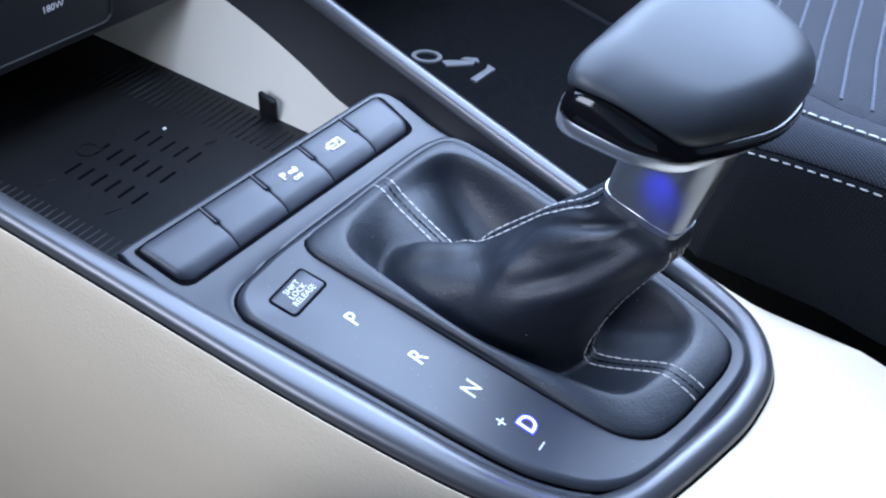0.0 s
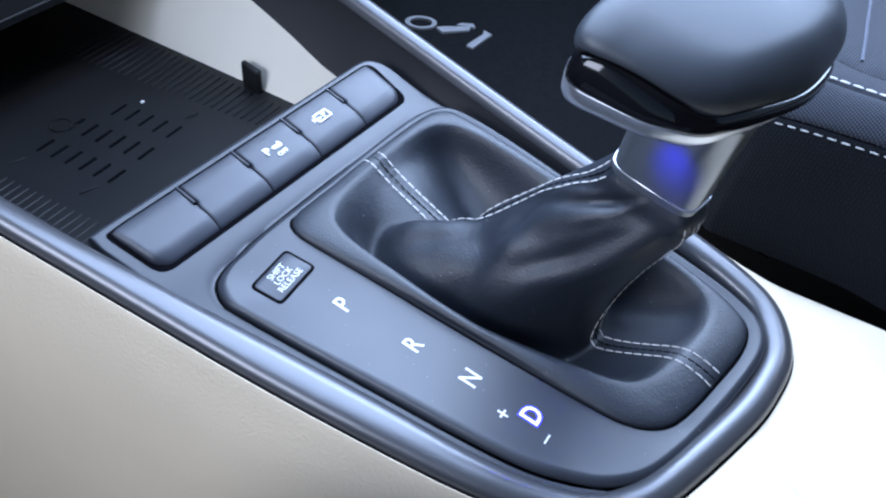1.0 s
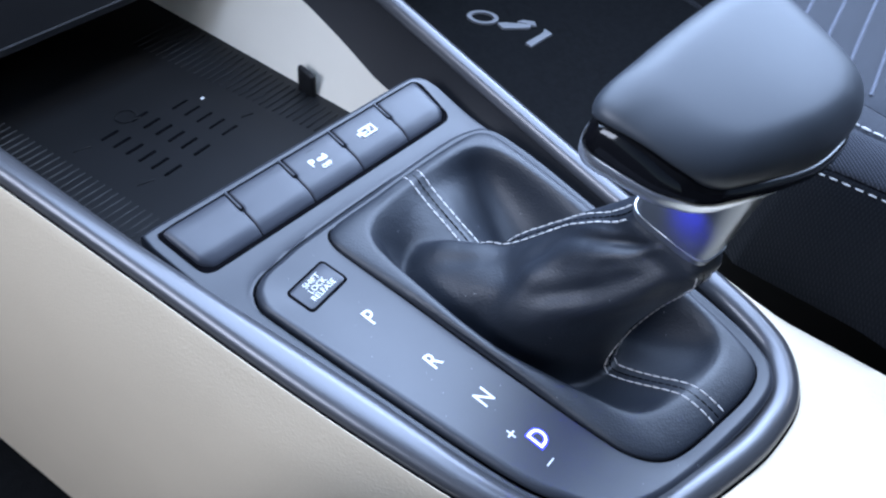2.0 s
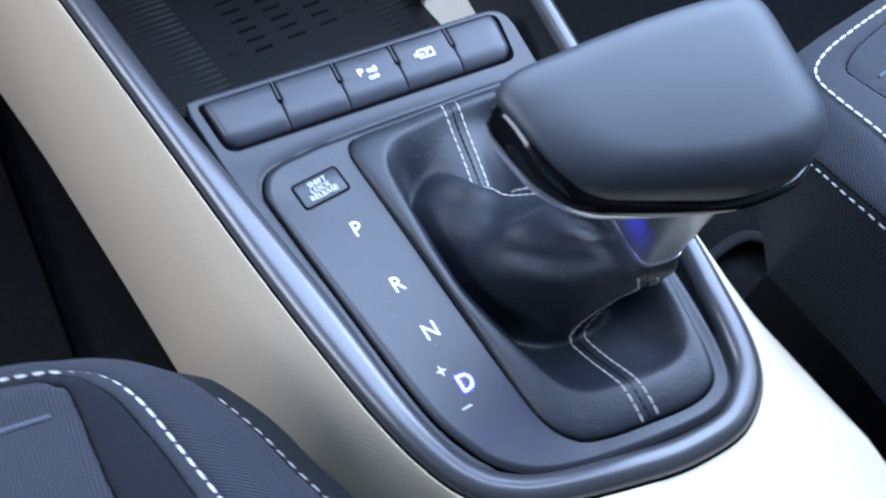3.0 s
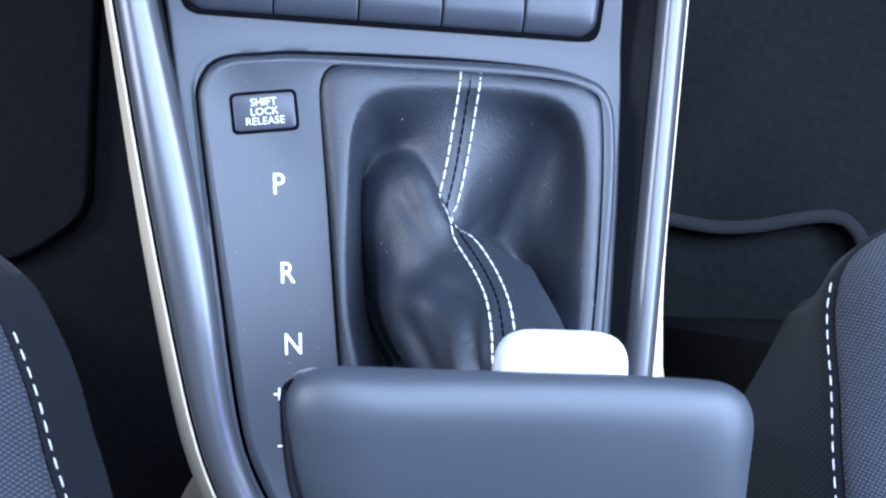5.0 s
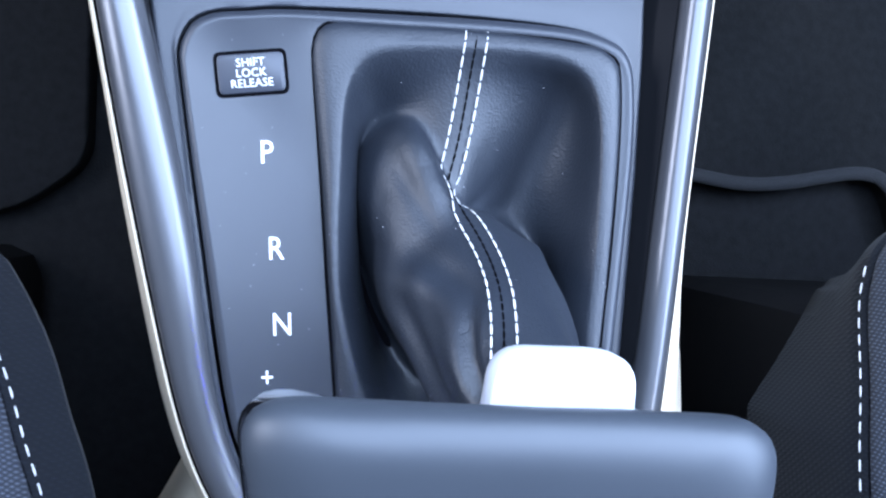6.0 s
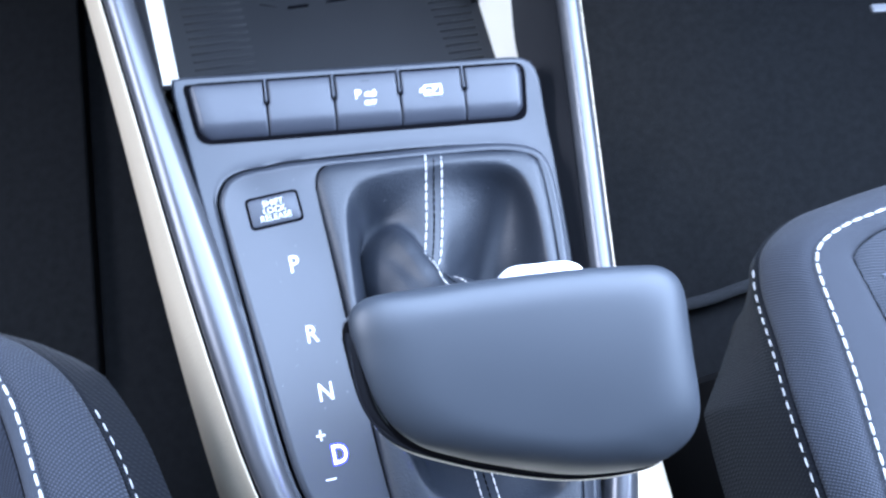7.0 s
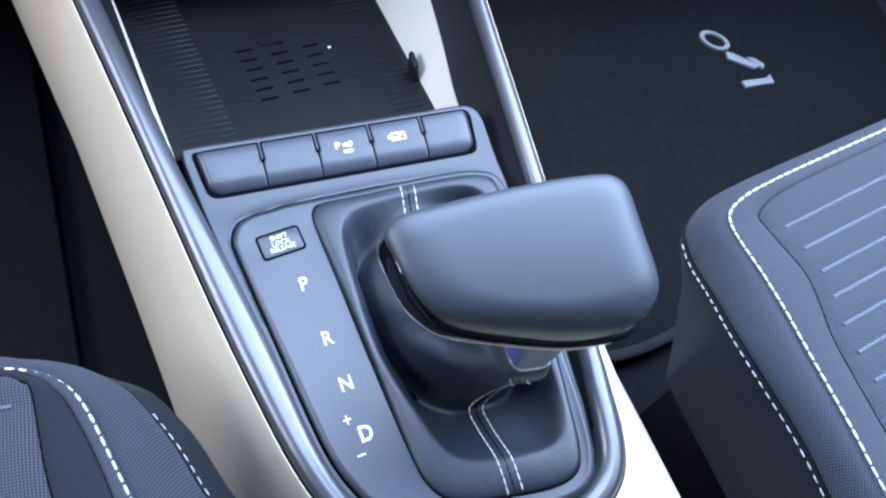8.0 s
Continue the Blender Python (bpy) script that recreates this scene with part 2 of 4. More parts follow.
def stitches(points, normals, length=0.40, gap=0.14, radius=0.055, lift=0.02):
    """A row of thread stitches laid along a curve on a surface."""
    bm = bmesh.new()
    p, q = np.array(points, float), np.array(normals, float)
    run = np.r_[0, np.cumsum(np.linalg.norm(np.diff(p, axis=0), axis=1))]
    at = lambda s: np.array([np.interp(s, run, p[:, k]) for k in range(3)])  # noqa: E731
    nat = lambda s: np.array([np.interp(s, run, q[:, k]) for k in range(3)])  # noqa: E731
    s = 0.05
    while s + length < run[-1]:
        a, b, nn = at(s), at(s + length), nat(s + length / 2)
        nn /= np.linalg.norm(nn) + 1e-9
        t = (b - a) / (np.linalg.norm(b - a) + 1e-9)
        side = np.cross(t, nn)
        rings = []
        for f, h in ((0, 0.35), (0.12, 0.85), (0.5, 1.0), (0.88, 0.85), (1, 0.35)):
            c = a + (b - a) * f + nn * (lift + radius * 0.5 * (h - 0.4))
            rings.append([c + radius * h * (math.cos(w) * side + 0.75 * math.sin(w) * nn) for w in (0, 1.05, 2.09, 3.14, 4.19, 5.24)])
        loft(rings, cap_first=True, cap_last=True, bm=bm)
        s += length + gap
    return bm


def text_part(name, body, size, x, y, z, mat, parent, turn=0, label="", depth=0.006, bold=0.0, tilt=None, narrow=1.0):
    """Raised print of a word, its middle at x, y."""
    cu = bpy.data.curves.new(name, "FONT")
    cu.body, cu.size, cu.align_x, cu.align_y = body, size * 0.01, "CENTER", "CENTER"
    cu.extrude, cu.offset, cu.resolution_u = depth * 0.01, bold * 0.01, 3
    tmp = bpy.data.objects.new(name, cu)
    me = bpy.data.meshes.new_from_object(tmp)
    bpy.data.objects.remove(tmp)
    me.name = name
    me.transform(Matrix.Diagonal((narrow, 1, 1, 1)))
    me.transform((tilt or pose(x * 0.01, y * 0.01, z * 0.01, 0, 0, turn)))
    me.materials.clear()
    me.materials.append(mat)
    ob = new(name, me)
    ob.parent = parent
    return tagged(ob, label)


# ---- plan of the console ----
HUB = (2.2, -4.2)
BOOT_EDGE = spline([(-2.5, 2.6), (-2.52, 3.4), (-2.32, 3.86), (-1.85, 4.07), (-1.0, 4.12), (2.3, 4.12), (5.6, 3.9), (6.5, 3.6), (6.87, 2.9), (6.95, 0), (6.72, -5.6),
                    (6.4, -9), (6.2, -10.6), (5.75, -11.65), (4.6, -12.05), (2.5, -11.9), (1.0, -11.7), (-0.1, -11.3), (-0.85, -10.3),
                    (-1.2, -8.6), (-1.65, -4.8), (-2.1, -0.8)], 8, True)
PLATE_EDGE = spline([(-6.46, 2.5), (-6.42, 3.25), (-6.12, 3.82), (-5.5, 4.13), (-4.6, 4.25), (-3.2, 4.4), (1.5, 4.5), (5.0, 4.4), (6.5, 4.1), (7.15, 3.6), (7.4, 2.5),
                     (7.45, 0), (7.2, -5.6), (7.05, -9), (6.75, -11.2), (6.1, -12.4), (4.6, -12.82), (1.2, -12.55), (-1.6, -11.95),
                     (-3.05, -11.05), (-3.9, -9.8), (-4.65, -7.8), (-5.55, -2.9)], 8, True)
BEZEL_EDGE = [(-8.08, 8.38), (-7.78, 6.4), (-6.62, -0.8), (-5.02, -8.0), (-4.28, -9.9), (-3.3, -11.35), (-1.7, -12.1), (1.2, -12.68),
              (4.6, -12.95), (6.3, -12.55), (7.15, -11.3), (7.5, -9), (7.7, -5.6), (7.85, 0), (7.85, 4), (7.65, 8.34)]
# Outer lower edge of the trim rail, from the front round the rear to the front: x, y, z.
RAIL_EDGE = spline([(-16.2, 40, 3.4), (-13.3, 26, 2.2), (-11.0, 15, 1.2), (-9.6, 8, 0.6), (-8.03, 0, -0.05), (-6.8, -5.5, -0.35), (-6.08, -8.2, -0.4),
                    (-5.4, -10.0, -0.42), (-4.7, -11.2, -0.4), (-3.7, -12.15, -0.35), (-1.95, -12.95, -0.3), (2.2, -13.85, -0.2), (4.3, -14.0, -0.15), (6.0, -13.8, -0.1),
                    (7.35, -13.0, -0.05), (8.2, -11.9, 0.0), (8.65, -10.3, 0.05), (8.86, -8.4, 0.08), (9.03, -6.5, 0.1), (9.38, 0, 0.28), (9.75, 8, 0.7), (10.0, 15, 1.2),
                    (10.6, 26, 1.9), (11.8, 40, 2.8)], 8)


def rail_frame(path):
    """The inward direction in plan at each point of the rail."""
    t = np.gradient(path[:, :2], axis=0)
    t /= np.linalg.norm(t, axis=1, keepdims=True)
    return np.column_stack([-t[:, 1], t[:, 0]])


RAIL_IN = rail_frame(RAIL_EDGE)


def along_rail(section):
    """Rings along the rail: section is a list of (inward, up) or a function of the point's number giving one."""
    rings = []
    for i, (p, d) in enumerate(zip(RAIL_EDGE, RAIL_IN)):
        sec = section(i) if callable(section) else section
        rings.append([(p[0] + d[0] * u, p[1] + d[1] * u, p[2] + h) for u, h in sec])
    return rings


def lift(ring, k=0.075):
    """The selector plate rises a little towards the passenger's side."""
    r = np.array(ring, float)
    r[:, 2] += k * np.maximum(0, r[:, 0] - 0.5)
    return r


console = thing("center_console", "car centre console in grey plastic with pale leather sides and switches", "console")


def rail_width(x, y):
    """The rail is broad beside the driver and round the rear, narrower beside the passenger."""
    if x > 6 and y > -11:
        return 1.28 - 0.31 * smooth_step(y, -11, -5)
    return 1.28 + 0.32 * smooth_step(y, -11, -2) - 0.40 * smooth_step(y, -2, 9) if x < 0 else 1.28


RAIL_SECTION = [(0, -1.6), (0, -0.05), (0.04, 0.12), (0.15, 0.28), (0.34, 0.40), (0.52, 0.43), (0.72, 0.36), (0.88, 0.18), (0.97, -0.06), (1.0, -0.4), (1.0, -1.6)]


def rail_section(i):
    w = rail_width(RAIL_EDGE[i][0], RAIL_EDGE[i][1])
    return [(u * w, h) for u, h in RAIL_SECTION]


def smooth_step(x, a, b):
    t = min(1.0, max(0.0, (x - a) / (b - a)))
    return t * t * (3 - 2 * t)


# trim rail, with the thin bright bead and the black joint outside it
part("trim_rail", loft(along_rail(rail_section), closed=False), RAIL, console, "satin grey metallic trim rail round the console")
part("black_joint", loft(along_rail([(-0.10, -1.2), (-0.10, -0.17), (0.02, -0.15), (0.02, -1.2)]), closed=False), GROOVE, console, "black joint beside the rail")

LEFT_SIDE = [(-0.09, -0.24), (-0.11, -0.11), (-0.16, -0.09), (-0.22, -0.22), (-0.33, -0.70), (-0.55, -1.6), (-0.90, -3.2), (-1.30, -6.0), (-1.75, -10.0), (-2.1, -15.0), (-2.6, -24.0)]
REAR_SIDE = [(-0.08, -0.22), (-0.11, -0.09), (-0.25, -0.09), (-0.6, -0.12), (-1.3, -0.18), (-2.5, -0.32), (-4.5, -0.6), (-7.0, -0.9), (-9.5, -1.2), (-12.0, -1.6), (-16.0, -2.5)]
RIGHT_SIDE = [(-0.06, -0.26), (-0.09, -0.20), (-0.15, -0.24), (-0.22, -0.36), (-0.30, -0.7), (-0.38, -1.4), (-0.46, -3.2), (-0.54, -6.0), (-0.62, -10.0), (-0.7, -16.0), (-0.8, -26.0)]


def side_section(i):
    x, y, _ = RAIL_EDGE[i]
    d = RAIL_IN[i]
    back = smooth_step(max(0.0, d[1]), 0.5 if x < 2 else 0.25, 0.95)  # 1 where the rail runs across the rear
    base = LEFT_SIDE if x < 2 else RIGHT_SIDE
    slim = 1.1 - 0.018 * min(25.0, max(-10.0, y)) if x < 2 else 1.0
    plain = [(a[0] * (slim if a[1] < -0.9 else 1) * (1 - back) + b[0] * back, a[1] * (1 - back) + b[1] * back) for a, b in zip(base, REAR_SIDE)]
    if x < 2 or y > -1:
        return plain
    # beside the passenger seat the deck falls away to a rounded straight edge, then turns down
    flat = min(16.0, max(0.30, (10.55 - x) / max(0.02, -d[0])))
    edge_y = y - d[1] * flat
    low = max(-3.0, min(-0.35, -1.2 + 0.25 * (-12.8 - edge_y)))
    deck = [(-0.06, -0.26), (-0.09, -0.20)]
    deck += [(-0.09 - q * (flat - 0.09), -0.18 + (low + 0.18) * q ** 1.6) for q in (0.15, 0.35, 0.6, 0.85, 1.0)]
    deck += [(-flat - 0.14, low - 0.18), (-flat - 0.24, low - 0.8), (-flat - 0.35, low - 5.0), (-flat - 0.6, -20.0)]
    w = smooth_step(-y, 1, 6)
    return [(p[0] * (1 - w) + q[0] * w, p[1] * (1 - w) + q[1] * w) for p, q in zip(plain, deck)]


part("leather_side", loft(along_rail(side_section), closed=False), BEIGE, console, "pale grey leather-covered console flank")

# bezel round the shift plate and under the switches
cx = HUB
oB = polar(corner_rounded(BEZEL_EDGE, [0.3] + [0.25] * (len(BEZEL_EDGE) - 2) + [1.1], 5), cx, 240)
oP = polar(PLATE_EDGE, cx, 240)
oE = polar(BOOT_EDGE, cx, 240)


def bezel_rise(y):
    """The bezel tilts up towards the front round the switches."""
    return 0.19 * np.maximum(0, np.asarray(y, float) - 4.9) ** 2 / (np.maximum(0, np.asarray(y, float) - 4.9) + 0.6)


def tilted(ring, z):
    r = at_height(ring, z)
    r[:, 2] += bezel_rise(r[:, 1])
    return r


b0, b1 = inset(oB, cx, 0.40), inset(oP, cx, -0.30)
bezel_rings = [at_height(oB, -2.6), tilted(oB, -0.45), tilted(inset(oB, cx, 0.05), -0.36), tilted(inset(oB, cx, 0.14), -0.30), tilted(inset(oB, cx, 0.22), -0.29)]
bezel_rings += [tilted(b0 * (1 - f) + b1 * f, -0.29) for f in (0, 0.1, 0.25, 0.4, 0.55, 0.7, 0.85, 1)]
bezel_rings += [tilted(inset(oP, cx, -0.18), -0.26), tilted(inset(oP, cx, -0.13), -0.28), tilted(inset(oP, cx, -0.10), -0.36), at_height(inset(oP, cx, -0.09), -0.6)]
part("bezel", loft(bezel_rings), PANEL, console, "soft dark grey plastic bezel")
part("plate_gap", loft([at_height(inset(oP, cx, -0.15), -0.43), at_height(inset(oP, cx, 0.02), -0.43)]), GROOVE, console, "black gap round the plate")
part("floor_pan", slab(corner_rounded([(-9.2, 8.3), (-7.6, 0), (-5.4, -9.0), (-3.0, -12.4), (6.0, -13.2), (8.0, -10), (9.2, 8.3)], 0.3), -3.2, -2.4), GROOVE, console)
part("shift_plate", loft([lift(r) for r in (at_height(oP, -0.9), at_height(oP, -0.24), at_height(inset(oP, cx, 0.02), -0.15), at_height(inset(oP, cx, 0.07), -0.07), at_height(inset(oP, cx, 0.16), -0.01), at_height(inset(oP, cx, 0.26), 0.03),
                          at_height(inset(oP, cx, 0.34), 0.03), at_height(inset(oP, cx, 0.42), 0.0), at_height(inset(oE, cx, -0.04), 0.0), at_height(inset(oE, cx, -0.01), -0.3))]), PANEL, console,
     "soft grey plastic gear selector plate")

part("gaiter_gap", loft([lift(r) for r in (at_height(inset(oE, cx, -0.09), 0.002), at_height(inset(oE, cx, -0.08), 0.006), at_height(inset(oE, cx, 0.06), 0.006))]), GROOVE, console, "black gap round the gaiter")

# black inner walls between the rail and the tray
RIGHT_IN = spline([(8.1, 42, -0.2), (7.9, 30, -0.5), (7.78, 22.5, -0.72), (7.76, 19.5, -0.76), (7.74, 16.5, -1.05), (7.67, 13.5, -1.56), (7.56, 10.4, -2.2), (7.6, 8.0, -1.9), (7.75, 4, -1.2), (7.6, -5.6, -1.2), (7.2, -10.0, -1.2)], 6)
LEFT_IN = spline([(-12.46, 42, -1.6), (-11.02, 30, -1.6), (-9.82, 20, -1.6), (-8.62, 10, -1.6), (-8.32, 8.0, -1.3), (-7.3, 4, -1.2), (-6.0, -5.6, -1.2), (-5.2, -9.0, -1.2)], 6)


def rail_at(y, side):
    e = [(p[1], p[0] + d[0] * (rail_width(p[0], p[1]) + 0.05), p[2]) for p, d in zip(RAIL_EDGE, RAIL_IN) if (p[0] > 2) == (side > 0)]
    e.sort()
    ys = [q[0] for q in e]
    return np.interp(y, ys, [q[1] for q in e]), np.interp(y, ys, [q[2] for q in e])


for side, low in ((1, RIGHT_IN), (-1, LEFT_IN)):
    rings = []
    for x, y, z in low:
        rx, rz = rail_at(y, side)
        rings.append([(rx, y, rz - 0.15), (rx * 0.75 + x * 0.25, y, rz * 0.6 + z * 0.4 - 0.15), (x, y, z), (x + 0.12 * side, y, z - 0.25), (x + 0.10 * side, y, z - 4.5)])
    part("inner_wall", loft(rings, closed=False), BLACK, console, "matt black inner wall under the rail")

# tray
tray = thing("storage_tray", "black rubber-lined open storage tray with pale moulded side walls", "storage tray")


def tray_z(y):
    return -3.62 - 0.125 * y


bm = bmesh.new()
loft([[(x, y, tray_z(y) + 0.02 * math.sin(x)) for x in np.linspace(-8.16 - 0.12 * (y - 10), 7.55, 12)] for y in np.linspace(8.0, 42, 10)], closed=False, bm=bm)
part("tray_mat", bm, RUBBER, tray, "black ribbed rubber mat")
bm = bmesh.new()
rim_y, rim_x, rim_z = RIGHT_IN[::-1, 1], RIGHT_IN[::-1, 0], RIGHT_IN[::-1, 2]
loft([[(np.interp(y, rim_y, rim_x), y, np.interp(y, rim_y, rim_z)), (7.49 - 0.03 * (y - 10.5), y, -3.65 + 0.01 * (y - 10.5)), (7.31 - 0.09 * (y - 10.5), y, tray_z(y) - 0.1)] for y in np.linspace(8.0, 42, 35)], closed=False, bm=bm)
part("side_wall", bm, TRAYWALL, tray, "pale grey moulded tray wall")
bm = bmesh.new()
loft([[(-8.90 - 0.12 * (y - 10), y, -1.75), (-8.60 - 0.12 * (y - 10), y, -1.62), (-8.34 - 0.12 * (y - 10), y, -3.2 - 0.06 * (y - 10)), (-8.03 - 0.12 * (y - 10), y, tray_z(y) - 0.1)] for y in np.linspace(8.0, 42, 8)], closed=False, bm=bm)
part("side_wall", bm, TRAYWALL, tray, "pale grey moulded tray wall")
bm = bmesh.new()
loft([[(x, 8.2, -0.5), (x, 8.36, -0.4), (x, 8.40, -2.0), (x, 8.6, -5.2)] for x in np.linspace(-8.4, 7.6, 4)], closed=False, bm=bm)
part("front_lip", bm, BLACK, tray, "black plastic lip below the switches")


def rib(x0, x1, y):
    return rounded_box((x0 + x1) / 2, y, tray_z(y) + 0.005, abs(x1 - x0), 0.13, 0.11, 0.04, 1, pose(0, 0, 0, -8, 0, 4))


for k in range(34):
    y = 10.05 + 0.44 * k
    part("rib", rib(-7.67 - 0.15 * (y - 13.4), -4.75 - 0.14 * (y - 13.4), y), RUBBER, tray)
    part("rib", rib(4.68 - 0.19 * (y - 12.9), 6.72 - 0.06 * (y - 10.5), y), RUBBER, tray)
# Recessed slots drawn as low bars, the shade inside them put in as black.
for col, rows in ((0, 6), (1, 6), (2, 5)):
    for row in range(rows):
        x, y = -2.17 + 1.93 * col - 0.14 * row, 14.56 + 0.25 * col + 0.83 * row
        bm = rounded_box(x, y, tray_z(y) + 0.0, 1.05, 0.17, 0.09, 0.04, 2, pose(0, 0, 0, -8, 0, 5))
        part("slot_bar", bm, GROOVE, tray)
circle = [(0.55 * math.cos(w), 0.55 * math.sin(w)) for w in np.linspace(0, 2 * math.pi, 41)[:-1]]
rg = np.array(circle)
zr = tray_z(19.42)
level = lambda f, h: np.column_stack([rg * f + np.array((-1.46, 19.42)), zr - 0.125 * rg[:, 1] * f + h])  # noqa: E731
part("ring_mark", loft([level(1.0, 0.0), level(0.97, 0.06), level(0.86, 0.06), level(0.82, 0.0)]), RUBBER, tray, "raised round charging mark")
for x, y, w in ((-3.6, 14.7, 0.9), (-4.45, 18.7, 0.9), (3.12, 15.4, 0.7), (-1.16, 18.9, 0.5)):
    part("corner_mark", rounded_box(x, y, tray_z(y) + 0.03, w, 0.06, 0.09, 0.02, 1, pose(0, 0, 0, -8, 0, -12)), RUBBER, tray)

part("retaining_tab", rounded_box(6.67, 14.8, tray_z(14.8) + 0.75, 0.35, 1.25, 1.7, 0.16, 3, pose(0, 0, 0, 0, -6)), RUBBER, tray, "black retaining tab")
part("speck", rounded_box(2.27, 17.98, tray_z(17.98) + 0.06, 0.20, 0.15, 0.12, 0.05, 2), WHITE, tray, "white speck of lint")

# switches
SWITCH = [-7.0, -4.2, -1.4, 1.4, 4.2, 6.75]


def switch_profile(u):
    """Height across the switch from the rear edge (0) to the front edge (1)."""
    ys = (0, 0.02, 0.10, 0.22, 0.30, 0.6, 0.93, 0.98, 1.0)
    zs = (-0.45, -0.16, 0.0, 0.15, 0.20, 0.29, 0.37, 0.34, 0.05)
    return np.interp(u, ys, zs)


def switch_mesh(k):
    x0, x1 = SWITCH[k] + 0.03, SWITCH[k + 1] - 0.03
    us = [0, 0.02, 0.06, 0.10, 0.16, 0.22, 0.30, 0.45, 0.53, 0.56, 0.75, 0.93, 0.98, 1.0]
    rings = []
    for u in us:
        y = 5.62 + 2.30 * u
        slope = -0.35 * u
        a = x0 + (slope + 0.5 * max(0, 0.22 - u) ** 1.5 * 6 if k == 0 else (0.085 if u > 0.54 else 0))
        b = x1 + (0.16 * u - 0.5 * max(0, 0.22 - u) ** 1.5 * 6 - 1.2 * max(0, u - 0.85) ** 1.3 if k == 4 else (-0.085 if u > 0.54 else 0))
        z = switch_profile(u)
        lo = -0.5
        edge = 0.05
        ends = 0.16 if k == 0 else 0.0
        ende = 0.16 if k == 4 else 0.0
        row = [(a, y, lo), (a, y, z - edge - ends), (a + 0.04 + ends * 0.5, y, z - 0.01 - ends * 0.3), (a + 0.10 + ends * 1.2, y, z)]
        row += [(a + (b - a) * f, y, z) for f in (0.3, 0.5, 0.7)]
        row += [(b - 0.10 - ende * 1.2, y, z), (b - 0.04 - ende * 0.5, y, z - 0.01 - ende * 0.3), (b, y, z - edge - ende), (b, y, lo)]
        rings.append(row)
    return loft(rings, closed=False)


for k in range(5):
    sw = part("switch", switch_mesh(k), BUTTON, console, "blank dark grey push switch" if k in (0, 1, 4) else "dark grey push switch with a white symbol", angle=50)
    if k < 4:
        x = SWITCH[k + 1]
        part("divider", rounded_box(x, 7.52, 0.20, 0.10, 1.05, 0.22, 0.03, 1, pose(0, 0, 0, 4)), BUTTON, console)
    if k == 2:
        part("indicator", rounded_box(x - 1.45, 7.6, switch_profile(0.8) + 0.0, 0.40, 0.07, 0.03, 0.01, 1, pose(0, 0, 0, 3)), BLACK, sw)
        text_part("letter", "P", 0.56, -0.40, 6.98, switch_profile(0.66) + 0.015, WHITE, sw, bold=0.012)
        text_part("word", "OFF", 0.29, 0.10, 6.60, switch_profile(0.50) + 0.015, WHITE, sw, bold=0.012)
        car = corner_rounded([(-0.10, 6.90), (0.34, 6.86), (0.40, 7.02), (0.30, 7.22), (0.20, 7.06), (0.02, 7.10), (-0.12, 7.06)], 0.05, 3)
        part("car_symbol", slab(car, 0.15, switch_profile(0.68) + 0.015, 0.01), WHITE, sw)
    if k == 3:
        zt = switch_profile(0.66) + 0.02
        outer = corner_rounded([(2.42, 6.72), (3.22, 6.72), (3.22, 7.22), (2.42, 7.22)], 0.07, 3)
        inner = corner_rounded([(2.50, 6.80), (3.14, 6.80), (3.14, 7.14), (2.50, 7.14)], 0.05, 3)
        part("camera_symbol", loft([at_height(outer, zt - 0.2), at_height(outer, zt), at_height(inner, zt), at_height(inner, zt - 0.2)]), WHITE, sw, smooth=False)
        part("lens_symbol", slab(corner_rounded([(2.26, 6.86), (2.40, 6.92), (2.40, 7.04), (2.26, 7.10)], 0.02, 2), zt - 0.2, zt, 0.01), WHITE, sw)
        text_part("letter", "P", 0.40, 2.90, 6.97, zt, WHITE, sw, bold=0.012)
        part("arrow_symbol", slab([(2.52, 6.94), (2.62, 6.86), (2.62, 6.91), (2.76, 6.91), (2.76, 6.97), (2.62, 6.97), (2.62, 7.03)], zt - 0.2, zt, 0.005), WHITE, sw)
row_edge = polar(corner_rounded([(-7.56, 8.04), (-7.12, 5.47), (6.9, 5.47), (7.10, 8.04)], [0.3, 0.6, 0.55, 0.6], 6), (0, 6.9), 300)
part("switch_gap", loft([tilted(row_edge, -0.9)] + [tilted(scaled(row_edge, (0, 6.9), f), -0.27) for f in (1.0, 0.95, 0.8, 0.6, 0.4, 0.2, 0.02)], cap_last=True), GROOVE, console, "black gap round the switches")

# selector letters
for word, x, y, size in (("P", -3.78, 0.0, 1.0), ("R", -3.38, -2.89, 1.0), ("N", -3.08, -5.20, 1.0), ("+", -3.46, -6.85, 0.85)):
    text_part("selector_letter" if word.isalpha() else "selector_sign", word, size, x, y, 0.006, WHITE, console, 4, "white printed selector mark", bold=0.002, narrow=0.84)
part("selector_sign", slab(np.array([(-0.20, -0.045), (0.20, -0.015), (0.20, 0.045), (-0.20, 0.015)]) + np.array((-3.24, -8.47)), -0.05, 0.014, 0.005), WHITE, console, "white printed selector mark")
text_part("letter_glow", "D", 1.02, -2.82, -7.61, 0.004, BLUELIT, console, 4, "blue light round the lit letter", bold=0.055, narrow=0.84)
text_part("selector_letter", "D", 1.02, -2.82, -7.61, 0.012, WHITELIT, console, 4, "lit white selector letter D", bold=0.008, narrow=0.84)

# shift lock release button


def turned(points, x, y):
    r = np.array(((math.cos(radians(8)), -math.sin(radians(8))), (math.sin(radians(8)), math.cos(radians(8)))))
    return np.array(points) @ r.T + np.array((x, y))


def lock_outline(w, h, r):
    return turned(corner_rounded([(-w, -h), (w, -h), (w, h), (-w, h)], r, 5), -4.33, 2.37)


